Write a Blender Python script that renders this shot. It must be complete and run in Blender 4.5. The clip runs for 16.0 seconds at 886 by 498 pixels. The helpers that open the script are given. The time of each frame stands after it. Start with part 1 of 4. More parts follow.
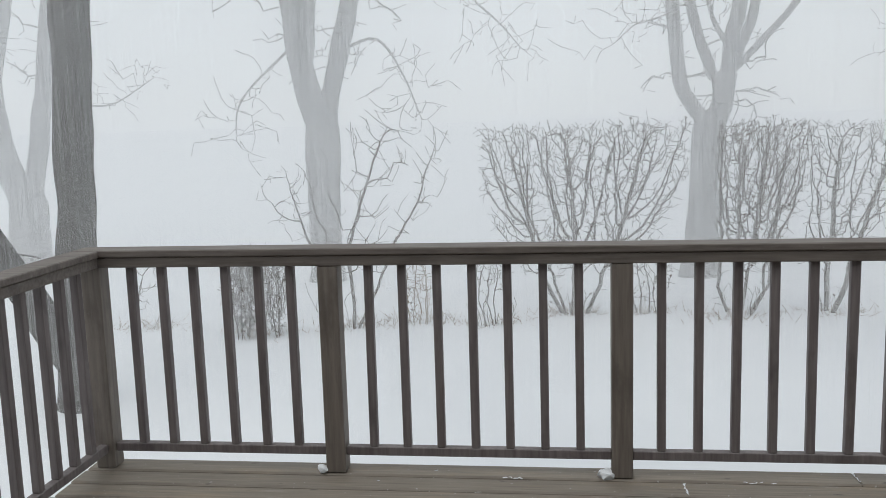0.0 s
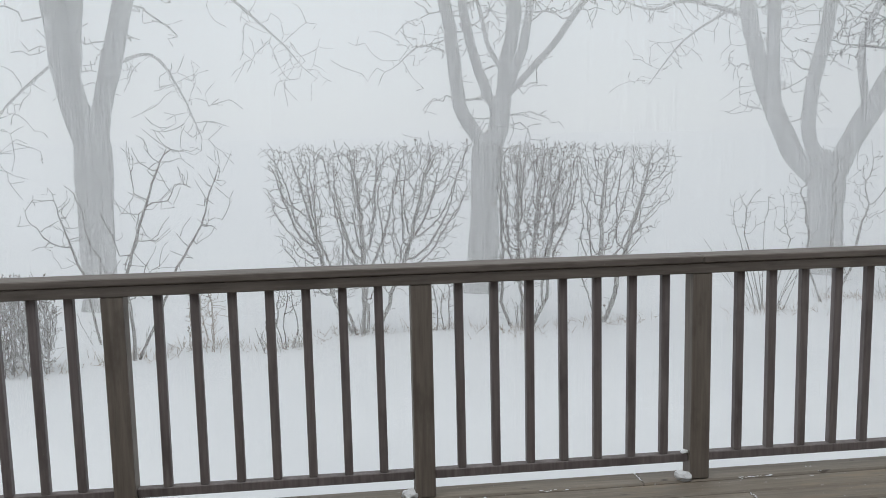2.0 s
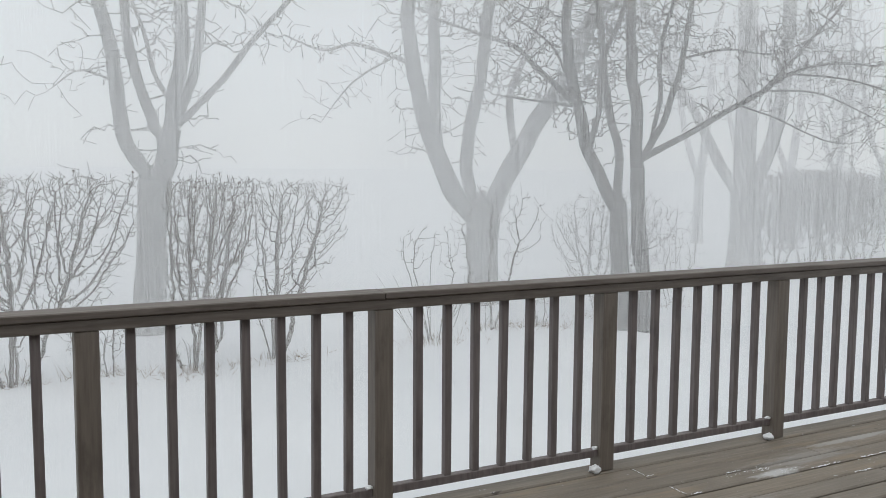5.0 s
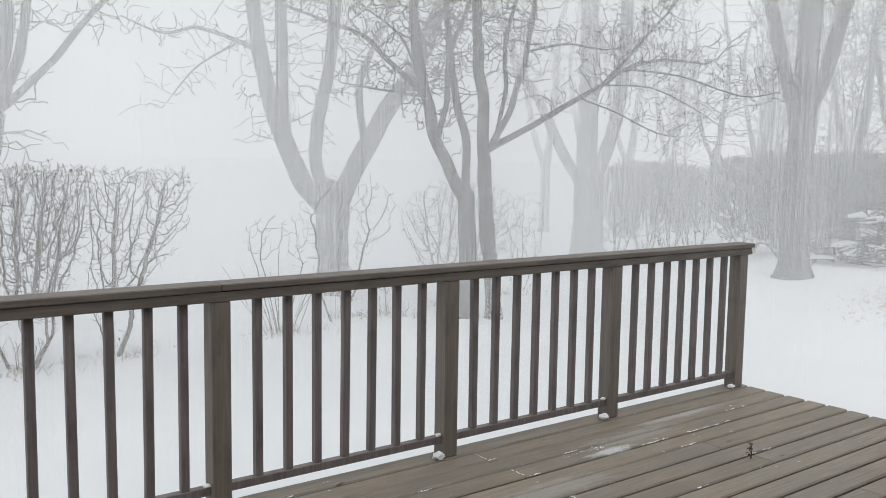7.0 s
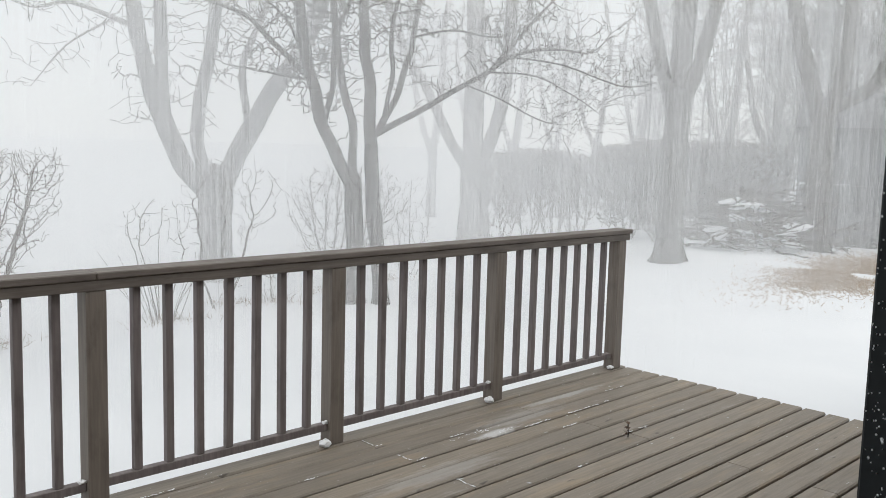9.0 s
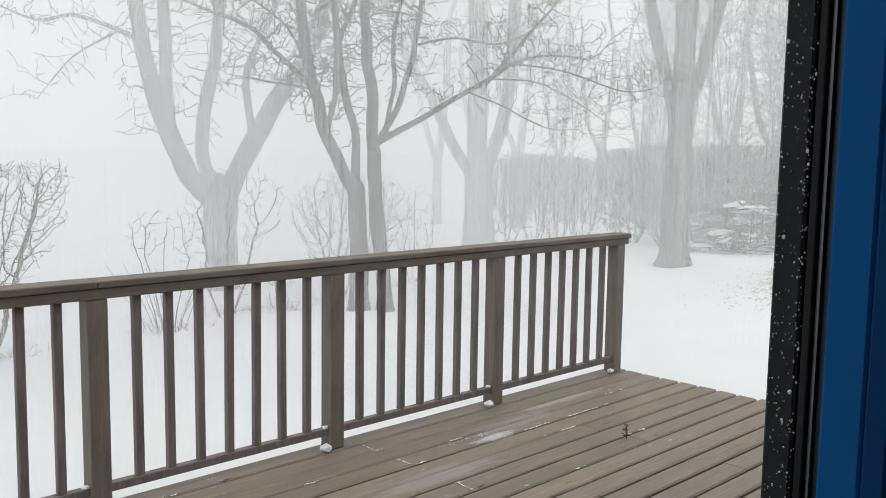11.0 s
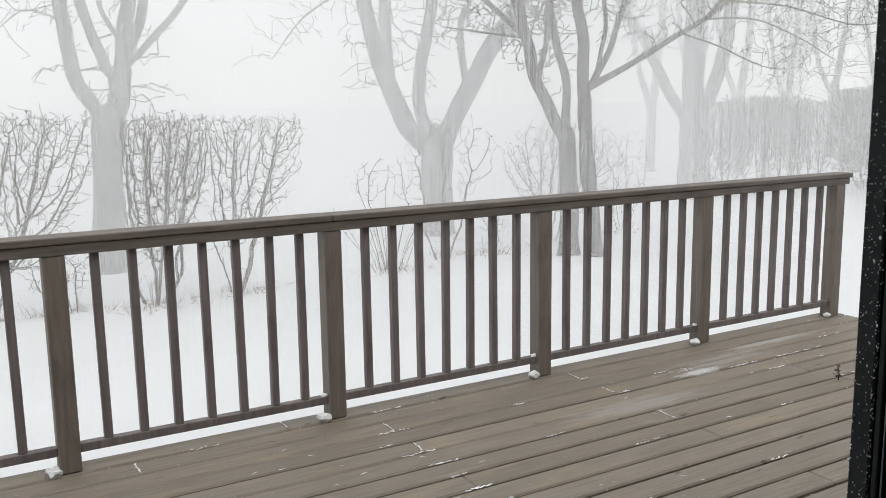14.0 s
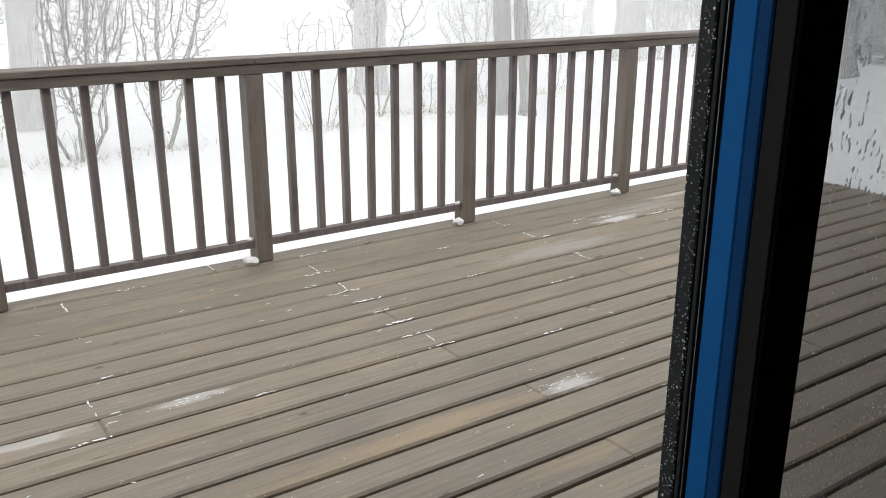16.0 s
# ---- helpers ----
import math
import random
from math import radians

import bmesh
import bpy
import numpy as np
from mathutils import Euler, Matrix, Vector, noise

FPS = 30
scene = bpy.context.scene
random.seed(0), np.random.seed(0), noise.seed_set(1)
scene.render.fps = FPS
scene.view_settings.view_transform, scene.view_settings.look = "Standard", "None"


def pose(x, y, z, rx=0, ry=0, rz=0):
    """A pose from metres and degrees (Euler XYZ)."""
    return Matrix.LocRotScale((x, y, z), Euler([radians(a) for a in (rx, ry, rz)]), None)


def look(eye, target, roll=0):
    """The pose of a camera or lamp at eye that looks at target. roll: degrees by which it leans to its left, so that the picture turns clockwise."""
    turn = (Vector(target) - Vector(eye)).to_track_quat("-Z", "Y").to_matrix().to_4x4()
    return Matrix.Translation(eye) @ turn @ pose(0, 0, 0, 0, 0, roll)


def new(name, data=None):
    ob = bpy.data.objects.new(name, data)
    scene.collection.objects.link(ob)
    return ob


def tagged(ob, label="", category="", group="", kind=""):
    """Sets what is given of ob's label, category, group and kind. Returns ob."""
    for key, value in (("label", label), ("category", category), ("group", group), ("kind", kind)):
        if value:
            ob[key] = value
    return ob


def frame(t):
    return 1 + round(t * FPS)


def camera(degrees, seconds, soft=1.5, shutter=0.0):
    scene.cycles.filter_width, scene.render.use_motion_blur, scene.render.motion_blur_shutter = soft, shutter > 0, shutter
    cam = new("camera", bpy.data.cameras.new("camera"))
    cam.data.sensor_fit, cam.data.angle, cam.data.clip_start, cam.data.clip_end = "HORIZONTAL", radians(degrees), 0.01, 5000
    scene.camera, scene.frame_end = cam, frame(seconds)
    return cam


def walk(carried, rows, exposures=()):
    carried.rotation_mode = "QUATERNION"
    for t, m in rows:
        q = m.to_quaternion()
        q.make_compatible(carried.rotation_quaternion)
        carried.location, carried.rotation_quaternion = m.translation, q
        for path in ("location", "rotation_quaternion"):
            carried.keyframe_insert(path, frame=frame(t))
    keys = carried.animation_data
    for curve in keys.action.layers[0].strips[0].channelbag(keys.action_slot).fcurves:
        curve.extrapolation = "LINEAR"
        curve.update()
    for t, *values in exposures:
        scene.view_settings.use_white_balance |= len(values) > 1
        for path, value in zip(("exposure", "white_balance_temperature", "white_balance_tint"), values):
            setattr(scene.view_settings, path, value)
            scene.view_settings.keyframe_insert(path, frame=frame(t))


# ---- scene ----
cam = camera(53.1, 16.0, 0.8)
PATH = [
    (0, (-0.309, -3.554, 1.491), (-0.56, -1.591, 1.204), -1.7),
    (0.5, (-0.328, -3.547, 1.508), (-0.505, -1.575, 1.224), -1.7),
    (1, (-0.33, -3.541, 1.504), (-0.383, -1.559, 1.241), -1.5),
    (1.5, (-0.363, -3.534, 1.509), (-0.246, -1.555, 1.247), -1.2),
    (2, (-0.375, -3.533, 1.51), (-0.138, -1.564, 1.253), -1.2),
    (2.5, (-0.386, -3.528, 1.504), (-0.058, -1.571, 1.257), -1.0),
    (3, (-0.389, -3.531, 1.513), (0.004, -1.586, 1.265), -0.8),
    (3.5, (-0.396, -3.487, 1.512), (0.097, -1.563, 1.274), -0.4),
    (4, (-0.398, -3.473, 1.517), (0.223, -1.584, 1.304), 0.2),
    (4.5, (-0.409, -3.441, 1.515), (0.392, -1.618, 1.321), 0.4),
    (7, (-0.338, -3.454, 1.51), (0.873, -1.875, 1.309), 0.9),
    (7.5, (-0.342, -3.439, 1.504), (0.949, -1.927, 1.282), 1.1),
    (8, (-0.34, -3.439, 1.509), (0.999, -1.972, 1.277), 1.3),
    (8.5, (-0.335, -3.445, 1.517), (1.063, -2.034, 1.283), 1.7),
    (11, (-0.333, -3.534, 1.521), (1.055, -2.111, 1.306), 0.9),
    (11.5, (-0.358, -3.566, 1.524), (0.948, -2.069, 1.294), 0.7),
    (12, (-0.384, -3.609, 1.519), (0.842, -2.046, 1.286), 0.2),
    (12.5, (-0.406, -3.651, 1.518), (0.724, -2.018, 1.282), 0.0),
    (13, (-0.444, -3.685, 1.523), (0.574, -1.98, 1.287), -0.0),
    (13.5, (-0.467, -3.717, 1.495), (0.546, -2.013, 1.224), -0.6),
    (14, (-0.469, -3.751, 1.48), (0.533, -2.051, 1.156), -0.8),
    (14.5, (-0.461, -3.804, 1.469), (0.525, -2.112, 1.064), -0.6),
    (15, (-0.474, -3.836, 1.445), (0.551, -2.182, 0.983), -0.5),
    (15.5, (-0.475, -3.847, 1.418), (0.598, -2.243, 0.892), -0.1),
    (16, (-0.458, -3.866, 1.395), (0.62, -2.299, 0.78), 0.2),
]
walk(cam, [(t, look(eye, target, roll)) for t, eye, target, roll in PATH], [(0, 0.0, 6500, 10), (4.5, 0.0, 6550, 10), (7, 0.17, 6650, 11), (11, 0.28, 6780, 11), (13, 0.22, 6800, 11), (14.5, 0.47, 6850, 12), (16, 0.74, 6880, 12)])

GROUND = -0.5
SKY = 0.92
# gusts: nearest and farthest metres, thickness, shift and thinning on the far side
GUSTS = ((4.6, 6.7, 0.37, 0.6, 1.0), (6.7, 10.0, 0.37, 0.6, 1.0), (10.0, 10.9, 0.58, 1.4, 0.5), (13.8, 16.2, 0.40, 0.0, 0.6), (17.5, 25.0, 0.80, 0.0, 0.75))

# ---------------------------------------------------------------- world, sun
world = bpy.data.worlds.new("overcast_sky")
scene.world = world
world.use_nodes = True
wt = world.node_tree
wt.nodes.clear()
w_out = wt.nodes.new("ShaderNodeOutputWorld")
w_sky = wt.nodes.new("ShaderNodeTexSky")
w_sky.sky_type = "NISHITA"
w_sky.sun_disc = False
w_sky.sun_elevation, w_sky.sun_rotation = radians(34), radians(200)
w_clear = wt.nodes.new("ShaderNodeBackground")
w_clear.inputs["Strength"].default_value = 0.02
w_cloud = wt.nodes.new("ShaderNodeBackground")
w_cloud.inputs["Color"].default_value = (0.94, 0.985, 1.0, 1)
w_cloud.inputs["Strength"].default_value = SKY
w_add = wt.nodes.new("ShaderNodeAddShader")
wt.links.new(w_sky.outputs[0], w_clear.inputs["Color"])
wt.links.new(w_clear.outputs[0], w_add.inputs[0])
wt.links.new(w_cloud.outputs[0], w_add.inputs[1])
wt.links.new(w_add.outputs[0], w_out.inputs["Surface"])

sun = new("sun", bpy.data.lights.new("sun", "SUN"))
sun.data.energy, sun.data.angle, sun.data.color = 0.5, radians(40), (1.0, 0.97, 0.93)
sun.matrix_world = look((0, 0, 20), (4, 9, 0))


# ---------------------------------------------------------------- materials
class Mat:
    """A small builder for procedural node materials."""

    def __init__(self, name, rough=0.7, metal=0.0):
        self.m = bpy.data.materials.new(name)
        self.m.use_nodes = True
        self.t = self.m.node_tree
        self.p = self.t.nodes["Principled BSDF"]
        self.p.inputs["Roughness"].default_value = rough
        self.p.inputs["Metallic"].default_value = metal

    def node(self, kind, **inputs):
        n = self.t.nodes.new(kind)
        for key, value in inputs.items():
            self.put(n.inputs[key.replace("_", " ")], value)
        return n

    def put(self, socket, value):
        if isinstance(value, bpy.types.NodeSocket):
            self.t.links.new(value, socket)
        else:
            socket.default_value = value

    def coords(self, scale=(1, 1, 1), world=True):
        src = self.t.nodes.new("ShaderNodeNewGeometry").outputs["Position"] if world else self.t.nodes.new("ShaderNodeTexCoord").outputs["Object"]
        mp = self.node("ShaderNodeMapping")
        self.put(mp.inputs["Vector"], src)
        mp.inputs["Scale"].default_value = scale
        return mp.outputs[0]

    def shifted(self, scale):
        """Object coordinates, shifted by each object's own random number."""
        oi = self.t.nodes.new("ShaderNodeObjectInfo").outputs["Random"]
        mul = self.t.nodes.new("ShaderNodeVectorMath")
        mul.operation = "MULTIPLY_ADD"
        self.put(mul.inputs[0], self.coords(scale, False))
        mul.inputs[1].default_value = (1, 1, 1)
        cm = self.node("ShaderNodeCombineXYZ", X=self.calc("MULTIPLY", oi, 37.0), Y=self.calc("MULTIPLY", oi, 11.0))
        self.put(mul.inputs[2], cm.outputs[0])
        return mul.outputs[0]

    def noise(self, vec, scale, detail=4.0, rough=0.55):
        n = self.node("ShaderNodeTexNoise", Scale=scale, Detail=detail, Roughness=rough)
        self.put(n.inputs["Vector"], vec)
        return n.outputs["Fac"]

    def ramp(self, fac, *stops):
        n = self.t.nodes.new("ShaderNodeValToRGB")
        while len(n.color_ramp.elements) < len(stops):
            n.color_ramp.elements.new(0.5)
        for e, (pos, col) in zip(n.color_ramp.elements, stops):
            e.position = pos
            e.color = (*col, 1) if len(col) == 3 else col
        self.put(n.inputs[0], fac)
        return n.outputs[0]

    def mix(self, fac, a, b, kind="MIX"):
        n = self.t.nodes.new("ShaderNodeMix")
        n.data_type, n.blend_type = "RGBA", kind
        self.put(n.inputs[0], fac)
        for socket, v in ((n.inputs[6], a), (n.inputs[7], b)):
            self.put(socket, (*v, 1) if isinstance(v, tuple) and len(v) == 3 else v)
        return n.outputs[2]

    def calc(self, op, a, b=0.0):
        n = self.t.nodes.new("ShaderNodeMath")
        n.operation = op
        self.put(n.inputs[0], a)
        self.put(n.inputs[1], b)
        return n.outputs[0]

    def finish(self, color, bump=None, strength=0.3, distance=0.01, rough=None):
        self.put(self.p.inputs["Base Color"], (*color, 1) if isinstance(color, tuple) and len(color) == 3 else color)
        if bump is not None:
            b = self.node("ShaderNodeBump", Strength=strength, Distance=distance)
            self.put(b.inputs["Height"], bump)
            self.put(self.p.inputs["Normal"], b.outputs[0])
        if rough is not None:
            self.put(self.p.inputs["Roughness"], rough)
        return self.m


def snow_material():
    a = Mat("snow", 0.85)
    v = a.coords()
    big, fine = a.noise(v, 0.35, 5), a.noise(v, 30, 3)
    col = a.ramp(big, (0.3, (0.70, 0.72, 0.742)), (0.7, (0.775, 0.79, 0.805)))
    return a.finish(col, a.calc("ADD", big, a.calc("MULTIPLY", fine, 0.06)), 0.35, 0.05)


def drift_material():
    a = Mat("clumped_snow", 0.8)
    v = a.coords()
    return a.finish((0.85, 0.87, 0.89), a.noise(v, 60, 4), 0.6, 0.01)


# smears of thin frost and worn tan stretches on the deck: x, y, half length, half width, strength
FROST = ((0.37, -1.185, 0.16, 0.035, 0.45), (-0.14, -1.19, 0.20, 0.04, 0.42), (1.50, -1.815, 0.13, 0.05, 0.6), (3.14, -0.40, 0.20, 0.035, 0.8), (3.45, -0.30, 0.45, 0.09, 0.22),
         (2.5, -0.62, 0.5, 0.10, 0.2), (4.0, -0.19, 0.5, 0.04, 0.4))
WORN = ((0.92, -1.80, 0.50, 0.05, 0.42), (1.22, -2.19, 0.30, 0.05, 0.34), (0.2, -2.35, 0.5, 0.05, 0.3))


def smear(a, places, rag):
    """Ragged long patches at the given places of the deck, as one mask."""
    total = None
    for x, y, long, wide, strength in places:
        mp = a.node("ShaderNodeMapping")
        a.put(mp.inputs["Vector"], a.t.nodes.new("ShaderNodeNewGeometry").outputs["Position"])
        mp.inputs["Scale"].default_value = (1 / long, 1 / wide, 0.0)
        mp.inputs["Location"].default_value = (-x / long, -y / wide, 0.0)
        ln = a.t.nodes.new("ShaderNodeVectorMath")
        ln.operation = "LENGTH"
        a.put(ln.inputs[0], mp.outputs[0])
        reach = a.calc("ADD", ln.outputs["Value"], a.calc("MULTIPLY", a.calc("SUBTRACT", rag, 0.5), 2.2))
        k = a.ramp(reach, (0.45, (strength,) * 3), (1.15, (0, 0, 0)))
        total = k if total is None else a.calc("MAXIMUM", total, k)
    return total


def deck_material(name="weathered_deck_wood", tan=0.0):
    """Weathered brown deck boards: grain, knots, worn and damp stains."""
    a = Mat(name, 0.62)
    s = a.shifted((1.2, 22, 22))
    grain = a.noise(s, 3.0, 6, 0.6)
    w = a.coords()
    stain = a.noise(w, 1.6, 5, 0.6)
    wear = a.noise(a.coords((0.8, 5, 1)), 1.9, 5, 0.65)
    knots = a.noise(a.shifted((5, 14, 5)), 1.3, 2)
    oi = a.t.nodes.new("ShaderNodeObjectInfo").outputs["Random"]
    tone = a.ramp(oi, (0.0, (0.225, 0.193, 0.156)), (0.5, (0.262, 0.227, 0.187)), (1.0, (0.295, 0.250, 0.198)))
    c = a.mix(a.ramp(grain, (0.3, (0, 0, 0)), (0.7, (1, 1, 1))), a.mix(0.65, tone, (0.13, 0.108, 0.085)), tone)
    c = a.mix(a.ramp(stain, (0.50, (0, 0, 0)), (0.72, (0.55, 0.55, 0.55))), c, (0.150, 0.127, 0.100))
    c = a.mix(a.ramp(wear, (0.54 - 0.2 * tan, (0, 0, 0)), (0.70 - 0.12 * tan, (0.45, 0.45, 0.45))), c, (0.35, 0.265, 0.17))
    c = a.mix(a.ramp(knots, (0.70, (0, 0, 0)), (0.76, (0.8, 0.8, 0.8))), c, (0.055, 0.042, 0.032))
    frost = a.noise(a.coords((1.3, 9, 1)), 1.4, 7, 0.72)
    c = a.mix(a.ramp(frost, (0.60, (0, 0, 0)), (0.78, (0.5, 0.5, 0.5))), c, (0.52, 0.51, 0.50))
    rag = a.noise(a.coords((3, 14, 1)), 2.6, 6, 0.7)
    c = a.mix(smear(a, WORN, rag), c, a.mix(grain, (0.25, 0.17, 0.10), (0.50, 0.38, 0.25)))
    c = a.mix(smear(a, FROST, rag), c, (0.62, 0.62, 0.62))
    dust = a.noise(w, 55.0, 2, 0.5)
    c = a.mix(a.ramp(dust, (0.70, (0, 0, 0)), (0.76, (0.45, 0.45, 0.45))), c, (0.6, 0.6, 0.6))
    return a.finish(c, grain, 0.35, 0.004, a.ramp(stain, (0.3, (0.7, 0.7, 0.7)), (0.7, (0.45, 0.45, 0.45))))


def rail_material(name, light, dark, rough=0.6):
    a = Mat(name, rough)
    grain = a.noise(a.shifted((26, 26, 1.6)), 2.2, 6, 0.6)
    blot = a.noise(a.shifted((5, 5, 2)), 1.6, 5, 0.65)
    c = a.mix(a.ramp(grain, (0.32, (0, 0, 0)), (0.68, (1, 1, 1))), dark, light)
    c = a.mix(a.ramp(blot, (0.52, (0, 0, 0)), (0.7, (0.6, 0.6, 0.6))), c, tuple(0.6 * k for k in dark))
    c = a.mix(a.ramp(a.noise(a.shifted((9, 9, 9)), 7.0, 3), (0.73, (0, 0, 0)), (0.8, (0.5, 0.5, 0.5))), c, (0.32, 0.3, 0.28))
    return a.finish(c, grain, 0.3, 0.004)


def along_x(name, light, dark):
    a = Mat(name, 0.62)
    grain = a.noise(a.shifted((1.6, 26, 26)), 2.2, 6, 0.6)
    blot = a.noise(a.shifted((2, 8, 8)), 1.6, 5, 0.65)
    c = a.mix(a.ramp(grain, (0.32, (0, 0, 0)), (0.68, (1, 1, 1))), dark, light)
    c = a.mix(a.ramp(blot, (0.5, (0, 0, 0)), (0.7, (0.6, 0.6, 0.6))), c, tuple(0.6 * k for k in dark))
    c = a.mix(a.ramp(a.noise(a.shifted((9, 9, 9)), 8.0, 3), (0.72, (0, 0, 0)), (0.8, (0.6, 0.6, 0.6))), c, (0.38, 0.36, 0.34))
    return a.finish(c, grain, 0.3, 0.004)


def bark_material(name, light, dark, scale=1.0):
    a = Mat(name, 0.9)
    v = a.coords((9 * scale, 9 * scale, 1.6 * scale))
    ridge = a.noise(v, 3.0, 6, 0.65)
    patch = a.noise(a.coords(), 1.7, 4)
    c = a.mix(a.ramp(ridge, (0.35, (0, 0, 0)), (0.65, (1, 1, 1))), dark, light)
    c = a.mix(a.ramp(patch, (0.55, (0, 0, 0)), (0.75, (0.5, 0.5, 0.5))), c, tuple(1.25 * k for k in light))
    return a.finish(c, ridge, 0.8, 0.03)


def twig_material(name, light, dark):
    a = Mat(name, 0.85)
    n = a.noise(a.coords((6, 6, 6)), 2.0, 4)
    return a.finish(a.mix(n, dark, light), a.noise(a.coords(), 70, 2), 0.3, 0.004)


def plain(name, col, rough=0.5, metal=0.0, vary=0.25, scale=14.0, bump=0.15, shine=0.5):
    a = Mat(name, rough, metal)
    a.p.inputs["Specular IOR Level"].default_value = shine
    n = a.noise(a.coords(), scale, 5, 0.6)
    c = a.mix(n, tuple(k * (1 - vary) for k in col), tuple(k * (1 + vary) for k in col))
    return a.finish(c, n, bump, 0.003)


def drift_air_material():
    """Snow carried by the wind: white, lit from both sides."""
    a = Mat("airborne_snow")
    t = a.t
    front = t.nodes.new("ShaderNodeBsdfDiffuse")
    back = t.nodes.new("ShaderNodeBsdfTranslucent")
    tone = a.ramp(a.noise(a.coords(), 0.4, 2), (0.3, (0.93, 0.94, 0.95)), (0.7, (0.97, 0.975, 0.98)))
    a.put(front.inputs["Color"], tone)
    a.put(back.inputs["Color"], tone)
    body = t.nodes.new("ShaderNodeMixShader")
    body.inputs[0].default_value = 0.5
    t.links.new(front.outputs[0], body.inputs[1])
    t.links.new(back.outputs[0], body.inputs[2])
    out = next(n for n in t.nodes if n.type == "OUTPUT_MATERIAL")
    t.links.new(body.outputs[0], out.inputs["Surface"])
    return a.m


def glass_material(name, tint, rough=0.0):
    a = Mat(name, rough)
    a.p.inputs["Base Color"].default_value = (*tint, 1)
    a.p.inputs["Transmission Weight"].default_value = 1.0
    a.p.inputs["IOR"].default_value = 1.45
    return a.m


def wet_snow_material():
    """Half-melted snow on glass: dull, with some light coming through."""
    a = Mat("half_melted_snow")
    front, back = a.t.nodes.new("ShaderNodeBsdfDiffuse"), a.t.nodes.new("ShaderNodeBsdfTranslucent")
    tone = a.ramp(a.noise(a.coords(), 90, 2), (0.3, (0.66, 0.65, 0.64)), (0.7, (0.85, 0.85, 0.86)))
    a.put(front.inputs["Color"], tone)
    a.put(back.inputs["Color"], tone)
    body = a.t.nodes.new("ShaderNodeMixShader")
    body.inputs[0].default_value = 0.6
    a.put(body.inputs[1], front.outputs[0])
    a.put(body.inputs[2], back.outputs[0])
    out = next(n for n in a.t.nodes if n.type == "OUTPUT_MATERIAL")
    a.put(out.inputs["Surface"], body.outputs[0])
    return a.m


M_SNOW, M_CLUMP, M_DECK = snow_material(), drift_material(), deck_material()
M_DECK_TAN = deck_material("worn_tan_deck_wood", 0.55)
M_POST = rail_material("brown_stained_post", (0.212, 0.182, 0.155), (0.142, 0.119, 0.101))
M_BALUSTER = rail_material("dark_baluster_wood", (0.210, 0.182, 0.178), (0.132, 0.112, 0.110))
M_RAIL = along_x("stained_rail_wood", (0.180, 0.155, 0.136), (0.110, 0.093, 0.081))
M_CAP = along_x("worn_cap_wood", (0.19, 0.163, 0.143), (0.117, 0.098, 0.085))
M_BARK = bark_material("grey_maple_bark", (0.145, 0.136, 0.126), (0.085, 0.078, 0.071))
M_BARK_DARK = bark_material("dark_crabapple_bark", (0.110, 0.102, 0.095), (0.070, 0.064, 0.059), 1.4)
M_TWIG = twig_material("brown_twigs", (0.150, 0.125, 0.105), (0.075, 0.062, 0.052))
M_TWIG_GREY = twig_material("grey_twigs", (0.135, 0.125, 0.115), (0.070, 0.064, 0.058))
M_STRAW = twig_material("dry_straw", (0.34, 0.25, 0.17), (0.17, 0.12, 0.085))
M_GRASS = twig_material("tawny_dead_grass", (0.52, 0.42, 0.31), (0.36, 0.27, 0.19))
M_LEAF = twig_material("withered_leaves", (0.155, 0.095, 0.062), (0.07, 0.045, 0.032))


# ---------------------------------------------------------------- mesh helpers
def part(name, data, material, parent=None, label="", at=None):
    """Links a bmesh or a mesh as one object, under a thing or a part."""
    if isinstance(data, bmesh.types.BMesh):
        me = bpy.data.meshes.new(name)
        data.to_mesh(me)
        data.free()
    else:
        me = data
    if material is not None and not me.materials:
        me.materials.append(material)
    ob = new(name, me)
    if parent is not None:
        ob.parent = parent
    if at is not None:
        ob.matrix_basis = at
    if label:
        tagged(ob, label)
    return ob


def empty(name, m=None, label="", category="", group="", kind=""):
    ob = new(name)
    if m is not None:
        ob.matrix_basis = m
    return tagged(ob, label, category, group, kind)


def add_box(bm, x0, x1, y0, y1, z0, z1, bevel=0.0):
    verts = [bm.verts.new((x, y, z)) for x in (x0, x1) for y in (y0, y1) for z in (z0, z1)]
    faces = [bm.faces.new([verts[i] for i in q]) for q in ((0, 1, 3, 2), (4, 6, 7, 5), (0, 4, 5, 1), (2, 3, 7, 6), (0, 2, 6, 4), (1, 5, 7, 3))]
    if bevel:
        edges = list({e for f in faces for e in f.edges})
        bmesh.ops.bevel(bm, geom=edges, offset=bevel, segments=1, affect="EDGES", profile=0.7)
    return bm


def box_mesh(name, x0, x1, y0, y1, z0, z1, material, bevel=0.0):
    me = bpy.data.meshes.new(name)
    bm = add_box(bmesh.new(), x0, x1, y0, y1, z0, z1, bevel)
    bm.to_mesh(me)
    bm.free()
    me.materials.append(material)
    return me


def blob(radius, seed, squash=(1, 1, 1), rough=0.35, freq=2.0, sub=2):
    bm = bmesh.new()
    bmesh.ops.create_icosphere(bm, subdivisions=sub, radius=radius)
    for v in bm.verts:
        k = 1 + rough * noise.noise(v.co / radius * freq + Vector((seed, 0, 0)))
        v.co = Vector((v.co.x * squash[0], v.co.y * squash[1], v.co.z * squash[2])) * k
    return bm


